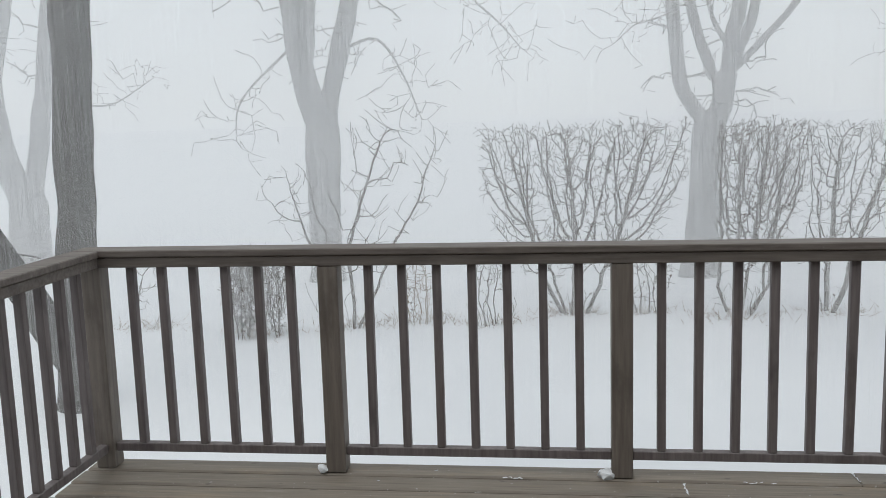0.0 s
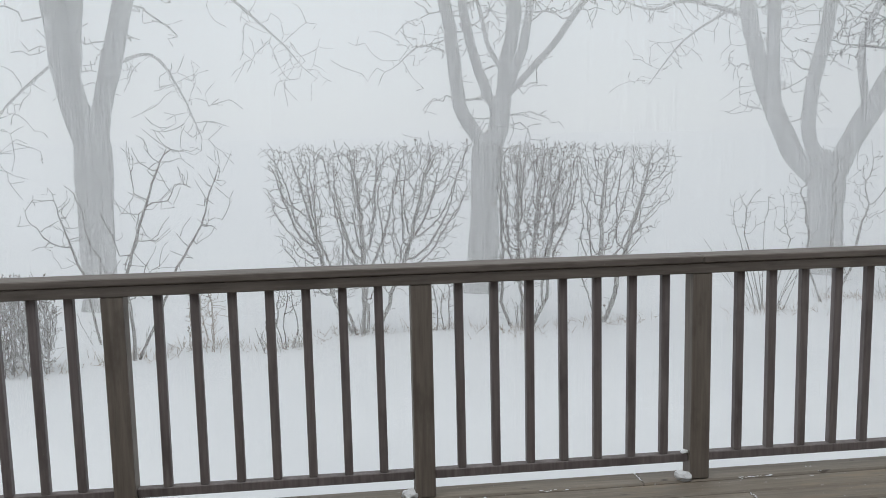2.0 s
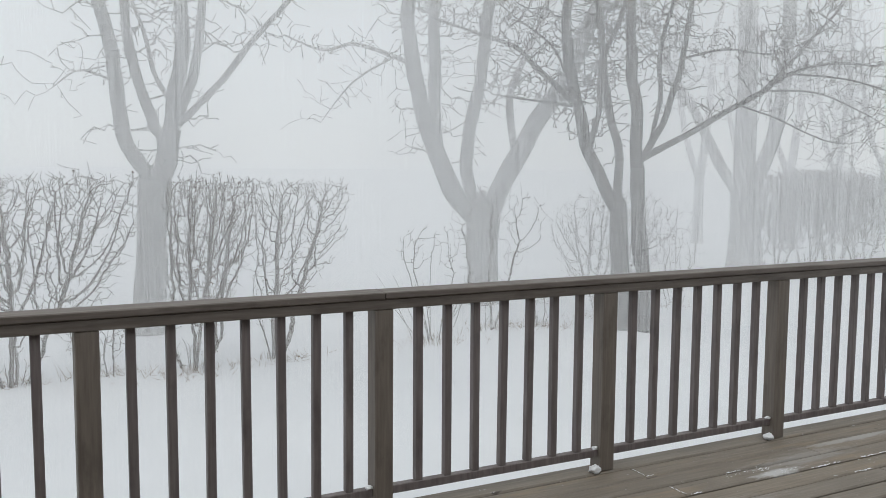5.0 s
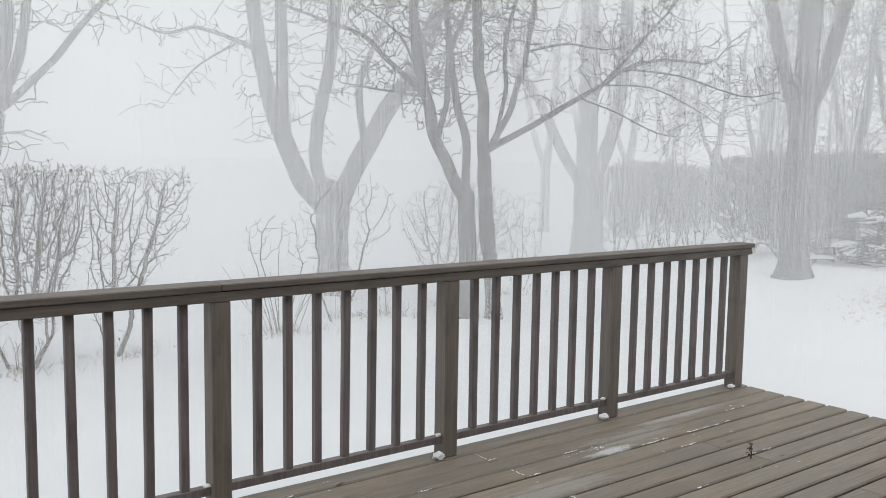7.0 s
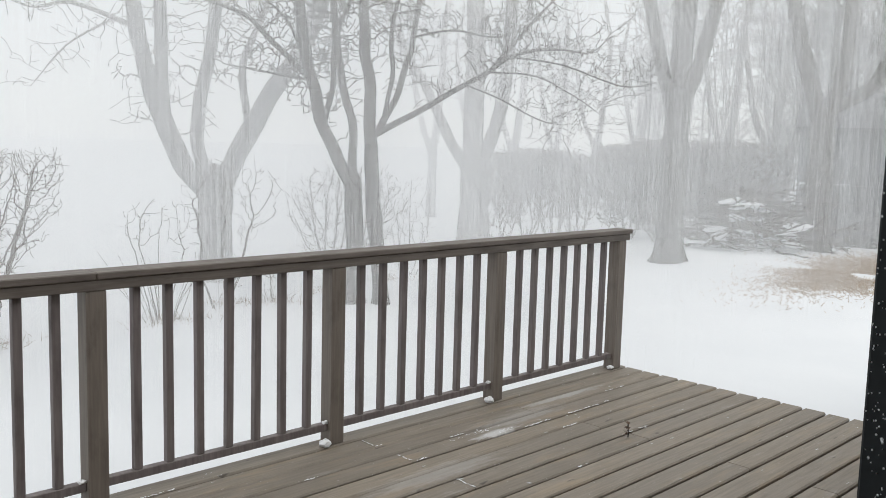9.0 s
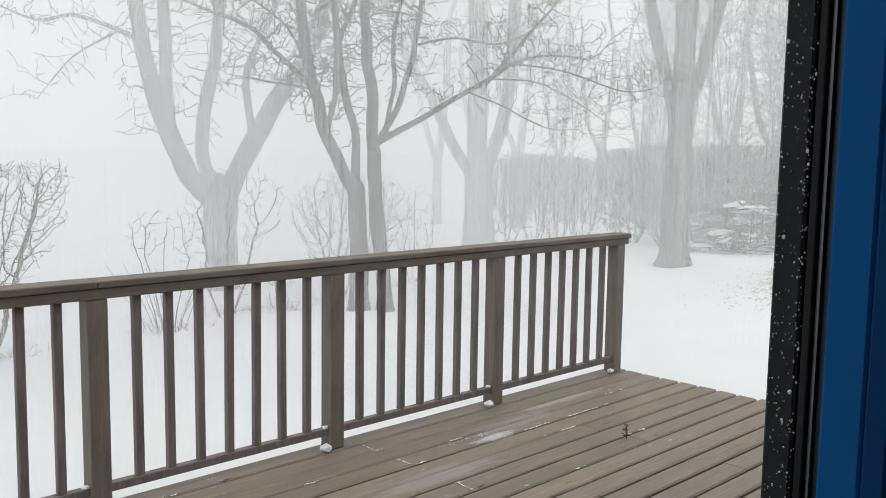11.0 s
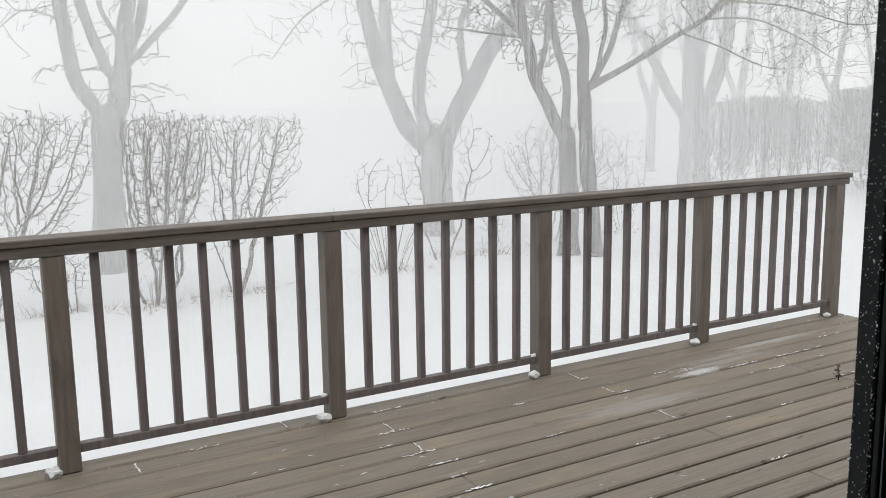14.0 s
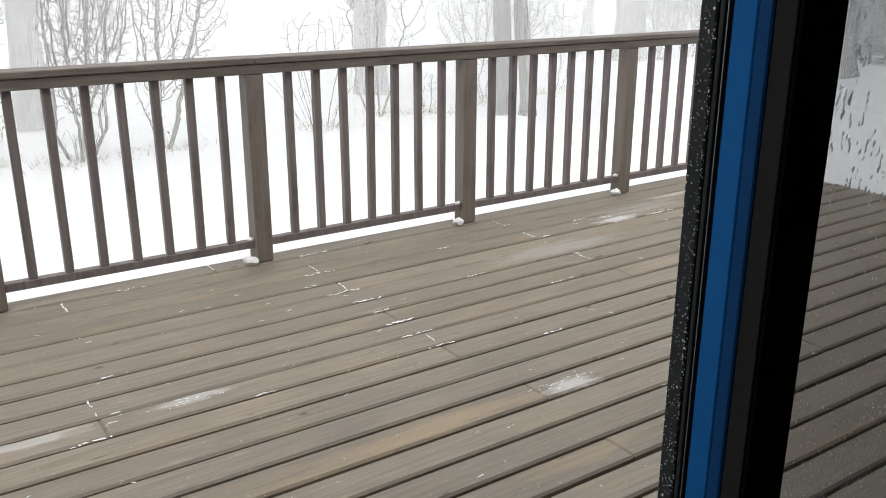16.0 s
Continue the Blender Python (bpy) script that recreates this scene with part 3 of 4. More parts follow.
def make_trees():
    # the darker tree with two stems close behind the railing
    tree(6.61, 5.09, [
        ([(-0.06, 1.45), (-0.36, 2.06), (-0.52, 2.62), (-0.66, 3.25), (-0.70, 3.95)], 0.088, 0.058, True),
        ([(0.08, 1.50), (-0.07, 2.27), (-0.21, 2.83), (-0.28, 3.5), (-0.32, 4.2)], 0.058, 0.035, True),
        ([(-0.40, 2.15), (-0.30, 2.75), (-0.27, 3.3), (-0.05, 3.9)], 0.040, 0.026, True),
        ([(0.18, 1.95), (0.13, 2.83), (0.07, 3.4), (0.05, 4.0)], 0.082, 0.060, True),
        ([(0.26, 2.10), (0.87, 2.48), (1.64, 2.94), (1.95, 3.15), (2.45, 3.28), (3.0, 3.25)], 0.045, 0.012, False),
        ([(0.28, 2.20), (0.50, 2.65), (0.66, 3.2), (0.78, 3.95)], 0.045, 0.032, True),
        ([(0.30, 2.35), (0.42, 2.9), (0.40, 3.4), (0.58, 4.1)], 0.030, 0.020, True),
        ([(-0.63, 2.70), (-0.94, 3.1), (-1.36, 3.5), (-1.92, 3.72), (-2.5, 3.95)], 0.040, 0.016, False),
        ([(-0.66, 2.66), (-0.94, 2.80), (-1.64, 2.92)], 0.022, 0.007, False),
        ([(1.64, 2.94), (2.1, 3.45), (2.5, 3.9), (2.8, 4.3)], 0.024, 0.010, False),
        ([(1.64, 2.94), (2.3, 2.92), (2.9, 2.66), (3.25, 2.45)], 0.014, 0.005, False),
        ([(1.95, 3.12), (2.6, 3.05), (3.3, 2.80), (3.7, 2.85)], 0.014, 0.005, False),
        ([(1.30, 2.75), (1.8, 2.60), (2.3, 2.35), (2.6, 2.3)], 0.012, 0.004, False),
        ([(0.70, 3.3), (1.2, 3.45), (1.8, 3.4), (2.4, 3.7)], 0.018, 0.006, False),
        ([(-0.60, 2.9), (-0.9, 3.5), (-1.4, 3.9), (-1.7, 4.2)], 0.018, 0.008, False),
    ], ([(0.0, 0.0), (0.0, 0.8), (-0.04, 1.52)], 0.118, 0.105), M_BARK_DARK,
        "dark two-stemmed ornamental tree with crooked bare branches", 11, height=5.6, dense=1.5, leaves=0.03, bough=0.42, fine=True, thin=0.0046,
        extra_trunks=[([(0.33, 0.02), (0.29, 0.6), (0.21, 1.3), (0.18, 2.0)], 0.100, 0.085)])
    # broad tree with three heavy limbs
    tree(6.31, 7.90, [
        ([(-0.08, 1.18), (-0.42, 1.62), (-0.67, 2.18), (-0.88, 2.75), (-1.08, 3.58), (-1.17, 4.33)], 0.165, 0.105, True),
        ([(-0.72, 2.3), (-0.74, 3.1), (-0.76, 4.3)], 0.105, 0.085, True),
        ([(-0.06, 1.30), (-0.25, 2.0), (-0.20, 2.62), (-0.04, 3.4), (0.04, 4.3)], 0.110, 0.085, True),
        ([(0.08, 1.20), (0.38, 1.98), (0.80, 2.75), (1.2, 3.33), (1.5, 4.1)], 0.160, 0.110, True),
        ([(0.34, 2.3), (0.38, 3.1), (0.62, 3.7)], 0.060, 0.040, True),
        ([(-1.15, 3.62), (-1.9, 3.85), (-2.4, 3.75), (-2.95, 3.95)], 0.040, 0.010, False),
        ([(-1.3, 3.7), (-2.0, 3.3), (-2.5, 2.7)], 0.022, 0.006, False),
    ], ([(0.0, -0.05), (0.0, 0.6), (0.0, 1.30)], 0.225, 0.235), M_BARK, "broad grey maple with three heavy bare limbs", 23, dense=0.55, droop=-0.03)
    # twin-limbed tree
    tree(-3.16, 7.30, [
        ([(-0.07, 1.75), (-0.20, 2.6), (-0.27, 3.1), (-0.38, 4.2)], 0.190, 0.120, True),
        ([(-0.20, 2.7), (-0.10, 3.5), (-0.05, 4.4)], 0.13, 0.10, True),
        ([(0.06, 1.65), (0.16, 2.5), (0.31, 3.1), (0.52, 3.9)], 0.125, 0.120, True),
        ([(0.28, 2.85), (0.7, 2.98), (1.0, 2.55), (1.2, 2.0)], 0.024, 0.006, False),
        ([(-0.42, 2.95), (-0.95, 2.3), (-1.05, 1.8)], 0.020, 0.006, False),
        ([(0.4, 3.5), (1.3, 3.9), (2.2, 3.3), (2.6, 2.9)], 0.03, 0.006, False),
    ], ([(-0.02, -0.05), (-0.02, 0.8), (0.0, 1.85)], 0.172, 0.220), M_BARK, "tall grey maple forking into two thick limbs", 31, dense=0.5, droop=-0.05)
    # tree that rises out of the clipped hedge
    tree(1.45, 7.48, [
        ([(-0.02, 1.78), (-0.24, 2.36), (-0.32, 2.96), (-0.40, 3.53)], 0.095, 0.075, True),
        ([(0.10, 1.6), (0.2, 1.95), (0.27, 2.45)], 0.150, 0.130, False),
        ([(0.20, 2.25), (0.10, 2.5), (-0.07, 2.96), (-0.19, 3.53)], 0.075, 0.055, True),
        ([(0.27, 2.35), (0.36, 2.96), (0.44, 3.53)], 0.100, 0.080, True),
        ([(0.32, 2.35), (0.50, 2.9), (0.64, 3.53)], 0.070, 0.052, True),
        ([(0.40, 2.45), (0.82, 2.96), (1.25, 3.53)], 0.048, 0.034, True),
        ([(0.25, 2.70), (0.1, 3.15), (0.0, 3.6)], 0.032, 0.022, True),
        ([(-0.33, 3.0), (-0.7, 3.1), (-1.0, 2.9)], 0.018, 0.006, False),
    ], ([(0.0, 0.0), (0.02, 0.8), (0.08, 1.75)], 0.195, 0.180), M_BARK, "slender grey maple dividing into many upright limbs", 41, dense=0.5, droop=-0.02)
    # dark trunk beside the corner of the deck
    tree(-3.80, 2.40, [
        ([(0.155, 2.9), (0.19, 3.6), (0.28, 4.6)], 0.136, 0.120, True),
        ([(0.0, 0.25), (-0.36, 1.0), (-0.74, 1.85), (-1.1, 2.9), (-1.4, 4.0)], 0.125, 0.09, True),
    ], ([(0.0, 0.0), (0.055, 1.0), (0.10, 1.9), (0.165, 3.1)], 0.146, 0.134), M_BARK_DARK, "dark thick trunk close beside the deck corner", 51, dense=0.35)
    # pale forked tree beyond it
    tree(-7.95, 8.45, [
        ([(0.05, 0.75), (-0.25, 1.9), (-0.35, 3.0), (-0.7, 4.0)], 0.200, 0.150, True),
        ([(0.10, 0.75), (0.25, 1.7), (0.42, 2.8), (0.6, 4.0)], 0.155, 0.110, True),
        ([(-0.3, 2.6), (-0.1, 3.4), (0.1, 4.4)], 0.12, 0.09, True),
        ([(0.4, 2.6), (1.2, 2.35), (1.9, 2.75)], 0.02, 0.006, False),
    ], ([(0.0, 0.0), (0.05, 0.9)], 0.28, 0.27), M_BARK, "pale forked maple far behind the deck corner", 61, dense=0.5)
    # far group on the other side
    tree(13.1, 9.2, [
        ([(-0.15, 1.35), (-0.55, 2.2), (-1.1, 3.3)], 0.130, 0.09, True),
        ([(-0.05, 1.4), (-0.05, 3.3), (-0.1, 5.0)], 0.210, 0.170, True),
        ([(0.12, 1.45), (0.5, 2.8), (0.65, 5.0)], 0.160, 0.120, True),
    ], ([(0.0, 0.0), (0.0, 1.6)], 0.30, 0.29), M_BARK, "pale three-limbed maple standing by the far hedge", 71, dense=0.5, height=8)
    tree(14.26, 5.25, [
        ([(-0.02, 2.55), (-0.28, 3.5), (-0.58, 4.7)], 0.135, 0.11, True),
        ([(0.02, 2.7), (0.04, 3.8), (0.06, 5.0)], 0.215, 0.18, True),
        ([(0.12, 2.8), (0.32, 3.5), (0.52, 4.4), (0.68, 5.0)], 0.135, 0.11, True),
    ], ([(0.0, 0.0), (0.0, 1.4), (0.02, 2.9)], 0.245, 0.235), M_BARK, "tall straight maple with a three-way fork", 81, dense=0.5, height=8.5, flare=0.6)
    tree(18.5, 4.3, [
        ([(-0.05, 2.4), (-0.4, 3.8), (-0.75, 5.2)], 0.19, 0.13, True),
        ([(0.05, 2.6), (0.35, 4.0), (0.4, 5.6)], 0.18, 0.15, True),
        ([(0.25, 3.1), (0.9, 3.5), (1.4, 4.8)], 0.14, 0.11, True),
    ], ([(0.0, 0.0), (0.0, 2.7)], 0.27, 0.25), M_BARK, "far maple with spreading limbs beside the dark shed", 91, dense=0.4, height=8.5)
    for k in range(13):
        rng = random.Random(100 + k)
        az, r = radians(44 + 2.6 * k), 24 + 9 * rng.random()
        s = rng.uniform(0.7, 1.1)
        tree(-0.4 + r * math.sin(az), -3.5 + r * math.cos(az), [
            ([(-0.06, 1.9 * s), (-0.5 * s, 3.2), (-0.8 * s, 5.0)], 0.09, 0.07, True),
            ([(0.05, 2.0 * s), (0.2, 3.6), (0.3 * s, 5.4)], 0.12, 0.08, True),
        ], ([(0.0, 0.0), (0.0, 2.2 * s)], 0.16 * s, 0.15 * s), M_BARK, "faint forked tree far off in the blowing snow", 100 + k, dense=0.5, height=8.0, thin=0.012)


make_trees()


# ---------------------------------------------------------------- shrubs
def shrub(x, y, label, seed, left=-0.8, right=0.8, depth=0.5, top=1.9, stems=7, base=0.10, low=0.25, waist=0.25, fill=500, mat=None, flat=True,
          step=0.045, shoots=0.35, shoot=0.10, rise=0.35, wander=0.14, name="shrub", group="shrubs along the yard", leaves=0.0, thin=0.0027, stout=0.021, power=2.25):
    """A many-stemmed bare shrub that fills its room with forking twigs; flat: clipped level at the top. low and waist: height and share of
    the width at which the crown begins."""
    rng, gen = random.Random(seed), np.random.default_rng(seed)
    az = math.atan2(x + 0.35, y + 3.5)
    thing = empty(name, pose(x, y, ground_height(x, y) - 0.01, 0, 0, -math.degrees(az) * 0.5), label, name.replace("_", " "), group)
    C, L = Tubes(), Tubes()
    mid, half = (left + right) / 2, (right - left) / 2
    goals = []
    while len(goals) < fill:
        h = rng.random() ** (0.62 if flat else 0.85)
        z = top * (low + (1 - low) * h)
        u, v = rng.uniform(-1, 1), rng.uniform(-1, 1)
        w = waist + (1 - waist) * min(1.0, h * 1.5) ** 0.8
        if not flat:
            w *= math.sqrt(max(0.05, 1 - max(0.0, (h - 0.45) / 0.58) ** 2))
        if u * u * 0.6 + v * v > 1:
            continue
        goals.append((mid * min(1, h * 1.6) + half * u * w, depth * 0.5 * v * w, z))
    B = Branching()
    for k in range(stems):
        u = (k + 0.5) / stems * 2 - 1
        p0 = Vector((base * (u + rng.uniform(-0.2, 0.2)), base * rng.uniform(-1, 1), -0.08))
        d = Vector((0.55 * (mid + half * u) / max(0.3, top) + 0.25 * u, rng.uniform(-0.3, 0.3), 1.0)).normalized()
        path, q = [p0], p0
        for j in range(max(3, int(top * low * rng.uniform(0.7, 1.2) / step))):
            d = (d + Vector((rng.uniform(-0.08, 0.08) + 0.03 * u, rng.uniform(-0.08, 0.08), 0.02))).normalized()
            q = q + d * step
            path.append(q)
        B.start(path)
    B.fill(gen, goals, step, 0.45 * top, step * 1.15, wander, (0, 0, 0.06), top=top if flat else None)
    B.shoots(gen, shoots, shoot, rise, 0.8, top if flat else None)
    for path, radii, main in B.tubes(thin, power, stout):
        if main:
            S = Tubes()
            S.add(path, radii, 5)
            part("stem", S.mesh("stem"), mat or M_TWIG, thing)
        else:
            C.add(path, radii, 3)
        if leaves and rng.random() < leaves:
            L.leaf(path[-1], (path[-1] - path[-2]).normalized(), rng.uniform(0.025, 0.055))
    if C.v:
        tagged(part("twig_tangle", C.mesh("twig_tangle"), mat or M_TWIG, thing, "fine tangled twigs"), kind="stuff")
    if L.v:
        tagged(part("withered_foliage", L.mesh("withered_foliage", False), M_LEAF, thing, "curled brown leaves"), kind="stuff")
    return thing


def make_shrubs():
    H = "hedge shrubs clipped level"
    shrub(-0.12, 5.35, "bare vase-shaped hedge shrub clipped flat on top", 1, -0.95, 1.12, 0.9, 1.90, stems=9, low=0.20, waist=0.5, fill=2100, name="hedge_shrub", group=H, leaves=0.02)
    shrub(1.50, 5.35, "dense twiggy hedge shrub still holding brown leaves", 2, -0.25, 0.62, 0.8, 1.88, stems=10, low=0.22, waist=0.5, fill=1700, step=0.042, shoots=0.5,
          name="hedge_shrub", group=H, leaves=0.10, thin=0.0027, stout=0.017)
    shrub(2.34, 5.42, "open hedge shrub with a leaning main stem", 3, -0.24, 0.78, 0.7, 1.86, stems=3, base=0.05, low=0.24, waist=0.4, fill=900, name="hedge_shrub", group=H, leaves=0.04, stout=0.026)
    shrub(-2.25, 4.60, "open straggling young shrub with rising branches", 4, -0.30, 1.10, 0.6, 1.98, stems=3, base=0.05, low=0.26, waist=0.35, fill=190, flat=False, step=0.07, shoots=0.3, shoot=0.18, rise=0.6, wander=0.12, stout=0.017)
    shrub(-2.75, 5.6, "thin side shrub beside the forked maple", 5, -0.75, 0.05, 0.4, 1.65, stems=3, low=0.3, fill=120, flat=False, step=0.07, shoot=0.14, stout=0.014)
    shrub(-3.14, 4.46, "round dense brown dormant bush", 6, -0.30, 0.30, 0.6, 0.82, stems=20, base=0.2, low=0.10, waist=0.85, fill=2600, flat=False, step=0.032, shoots=0.8, shoot=0.08, rise=0.9, stout=0.005, leaves=0.15)
    shrub(-4.35, 4.60, "small broken sapling poking through the snow", 7, -0.18, 0.22, 0.2, 0.72, stems=2, low=0.3, fill=48, flat=False, shoot=0.1, stout=0.009)
    shrub(-1.66, 4.90, "small leafy dead bush in the snow", 8, -0.15, 0.17, 0.3, 0.64, stems=6, low=0.15, waist=0.7, fill=260, flat=False, step=0.035, mat=M_STRAW, leaves=0.35, stout=0.006)
    shrub(-0.93, 4.88, "narrow clump of upright dead stalks", 9, -0.17, 0.19, 0.3, 0.66, stems=16, base=0.13, low=0.5, waist=0.8, fill=220, flat=False, step=0.04, shoots=0.15, rise=1.0, stout=0.006)
    shrub(0.60, 5.33, "low berry bush with shrivelled leaves", 10, -0.36, 0.30, 0.3, 0.60, stems=5, low=0.2, waist=0.5, fill=180, flat=False, step=0.04, leaves=0.45, stout=0.008)
    shrub(4.28, 5.60, "clump of tall dead flower stalks", 11, -0.48, 0.42, 0.4, 1.34, stems=15, base=0.18, low=0.62, waist=0.75, fill=120, flat=False, step=0.06, shoots=0.12, rise=0.9, stout=0.007)
    shrub(5.20, 5.85, "leaning shrub with a crooked stem beside a maple", 12, -0.60, 0.85, 0.5, 1.80, stems=4, base=0.08, low=0.30, fill=340, flat=False, step=0.06, shoots=0.2, shoot=0.12, wander=0.3, stout=0.024)
    shrub(5.97, 5.86, "few short dead stalks poking through the snow", 13, -0.16, 0.18, 0.2, 0.5, stems=9, low=0.5, waist=0.8, fill=80, flat=False, step=0.04, rise=0.9, stout=0.006)
    shrub(7.35, 6.35, "rounded twiggy shrub behind the dark tree", 14, -0.85, 1.15, 0.9, 1.72, stems=8, low=0.2, waist=0.4, fill=1456, flat=False, shoots=0.35, stout=0.014)
    shrub(9.0, 6.7, "low spreading twigs in the snow", 15, -0.4, 0.5, 0.4, 0.95, stems=5, low=0.3, fill=120, flat=False, step=0.05, stout=0.008)
    shrub(10.4, 8.2, "thin upright bare saplings in the snow", 16, -0.5, 0.5, 0.4, 1.45, stems=5, base=0.3, low=0.45, waist=0.8, fill=140, flat=False, step=0.07, rise=0.8, thin=0.004, stout=0.010)
    F = "far clipped hedge"
    for k in range(4):
        shrub(13.6 + 0.92 * k, 8.85 + 0.05 * k, "far clipped hedge shrub with dense brown twigs", 30 + k, -0.62, 0.62, 1.0, (1.92, 2.0, 1.96, 1.86)[k], stems=8, low=0.2, waist=0.7, fill=1612,
              step=0.06, shoots=0.5, shoot=0.12, name="hedge_shrub", group=F, thin=0.0075, leaves=0.12)
    for k in range(5):
        shrub(17.0 + 1.0 * k, 8.0 - 0.28 * k, "far dense dark hedge shrub clipped square", 40 + k, -0.72, 0.72, 1.2, (2.12, 2.25, 2.2, 2.28, 2.18)[k], stems=9, low=0.12, waist=0.9, fill=2080,
              step=0.065, shoots=0.6, shoot=0.13, name="hedge_shrub", group=F, thin=0.016, leaves=0.5)


make_shrubs()


def make_grass_tufts():
    """Dry blades and leaf bits that show through the snow at the foot of the shrubs."""
    rng = random.Random(66)
    T = Tubes()
    feet = ((-3.1, 4.45), (-1.66, 5.05), (-0.9, 5.0), (-0.2, 5.35), (0.6, 5.35), (1.45, 5.1), (2.4, 5.4), (4.3, 5.5), (5.4, 6.0), (6.0, 5.8), (7.1, 6.2), (-2.3, 4.7), (8.6, 6.5), (-4.4, 4.75))
    for fx, fy in feet:
        for k in range(110):
            x, y = fx + rng.gauss(0, 0.22), fy + rng.gauss(0, 0.14)
            p = Vector((x, y, ground_height(x, y) - 0.01))
            d = Vector((rng.uniform(-1, 1), rng.uniform(-1, 1), rng.uniform(0.1, 1.2))).normalized() * rng.uniform(0.03, 0.16)
            T.add([p, p + d], [0.0035, 0.0012], 3)
    return tagged(part("grass_tufts", T.mesh("grass_tufts"), M_STRAW), "dry grass blades poking through snow under shrubs", "grass", kind="stuff")


make_grass_tufts()


# ---------------------------------------------------------------- far side of the yard
def make_brush_pile():
    rng = random.Random(77)
    thing = empty("brush_pile", pose(17.6, 5.3, GROUND, 0, 0, -60), "heap of cut branches capped with snow", "brush pile")
    T = Tubes()
    for k in range(260):
        u, v = rng.gauss(0, 0.75), rng.gauss(0, 0.45)
        z = max(0.03, (1.55 - 0.75 * abs(u) - 0.5 * abs(v)) * rng.uniform(0.1, 1.0))
        d = Vector((rng.uniform(-1, 1), rng.uniform(-0.6, 0.6), rng.uniform(-0.35, 0.35)))
        grow(T, rng, Vector((u, v, z)), d, rng.uniform(0.6, 1.3), rng.uniform(0.010, 0.03), 1, -0.02, 0.2, 2, 0.6, thin=0.006)
    tagged(part("branch_tangle", T.mesh("branch_tangle"), M_TWIG, thing), kind="stuff")
    for k in range(16):
        u = rng.uniform(-1.1, 0.9)
        z = max(0.1, (1.35 - 0.75 * abs(u)) * rng.uniform(0.25, 1.0))
        part("snow_cap", blob(0.22, k, (rng.uniform(0.9, 1.8), 0.8, 0.28), 0.5), M_CLUMP, thing, "white snow lying on branches",
             at=pose(u, -0.35 + rng.uniform(-0.2, 0.3), z, 0, rng.uniform(-15, 15), rng.uniform(0, 50)))


def make_bare_grass():
    """Wind-scoured patch of tawny grass."""
    rng = random.Random(5)
    T = Tubes()
    for k in range(20000):
        s, b = rng.gauss(0, 1.0), rng.gauss(0, 1.0)
        x, y = 15.9 + 1.5 * s + 0.25 * b, 2.35 + 0.55 * b + 0.05 * s
        if noise.noise(Vector((x * 0.8, y * 0.8, 3))) < -0.3:
            continue
        p = Vector((x, y, ground_height(x, y) - 0.01))
        d = Vector((rng.uniform(-1, 1), rng.uniform(-1, 1), rng.uniform(0.1, 0.5))).normalized() * rng.uniform(0.04, 0.11)
        T.add([p, p + d], [0.006, 0.003], 3)
    return tagged(part("dead_grass", T.mesh("dead_grass"), M_GRASS), "tawny dead grass where the wind bared the yard", "grass", kind="stuff")


def make_shed():
    thing = empty("shed", pose(19.75, 5.1, GROUND - 0.05, 0, 0, -70), "dark grey wooden shed blurred by blowing snow", "shed")
    wall = plain("grey_shed_boards", (0.13, 0.135, 0.14), 0.8, vary=0.3)
    roof = plain("dark_shingles", (0.10, 0.10, 0.105), 0.9, vary=0.3)
    bm = bmesh.new()
    add_box(bm, -0.2, 5.4, 0, 3.4, -0.2, 2.7)
    part("wall", bm, wall, thing)
    for k in range(28):
        part("plank", box_mesh("plank", -0.2 + 0.2 * k + 0.006, 0.2 * k - 0.006, -0.022, -0.002, -0.1, 2.68, wall, 0.003), None, thing)
    bm = bmesh.new()
    pts = [(-0.3, -0.25, 2.62), (-0.3, 1.7, 3.5), (-0.3, 3.65, 2.62)]
    top = [bm.verts.new(p) for p in pts] + [bm.verts.new((p[0], p[1], p[2] + 0.1)) for p in pts]
    far = [bm.verts.new((5.7, p[1], p[2])) for p in pts] + [bm.verts.new((5.7, p[1], p[2] + 0.1)) for p in pts]
    for q in ((0, 1), (1, 2)):
        bm.faces.new((top[q[0] + 3], top[q[1] + 3], far[q[1] + 3], far[q[0] + 3]))
        bm.faces.new((top[q[0]], far[q[0]], far[q[1]], top[q[1]]))
        bm.faces.new((top[q[0]], top[q[1]], top[q[1] + 3], top[q[0] + 3]))
        bm.faces.new((far[q[0]], far[q[0] + 3], far[q[1] + 3], far[q[1]]))
    bm.faces.new((top[0], top[3], far[3], far[0]))
    bm.faces.new((top[2], far[2], far[5], top[5]))
    part("roof", bm, roof, thing)
    part("ledge", box_mesh("ledge", -0.2, 2.4, -0.12, -0.024, 1.40, 1.45, wall, 0.01), None, thing)
    part("ledge_snow", box_mesh("ledge_snow", -0.15, 0.9, -0.11, -0.03, 1.452, 1.48, M_CLUMP, 0.01), None, thing, "thin line of snow on the ledge")


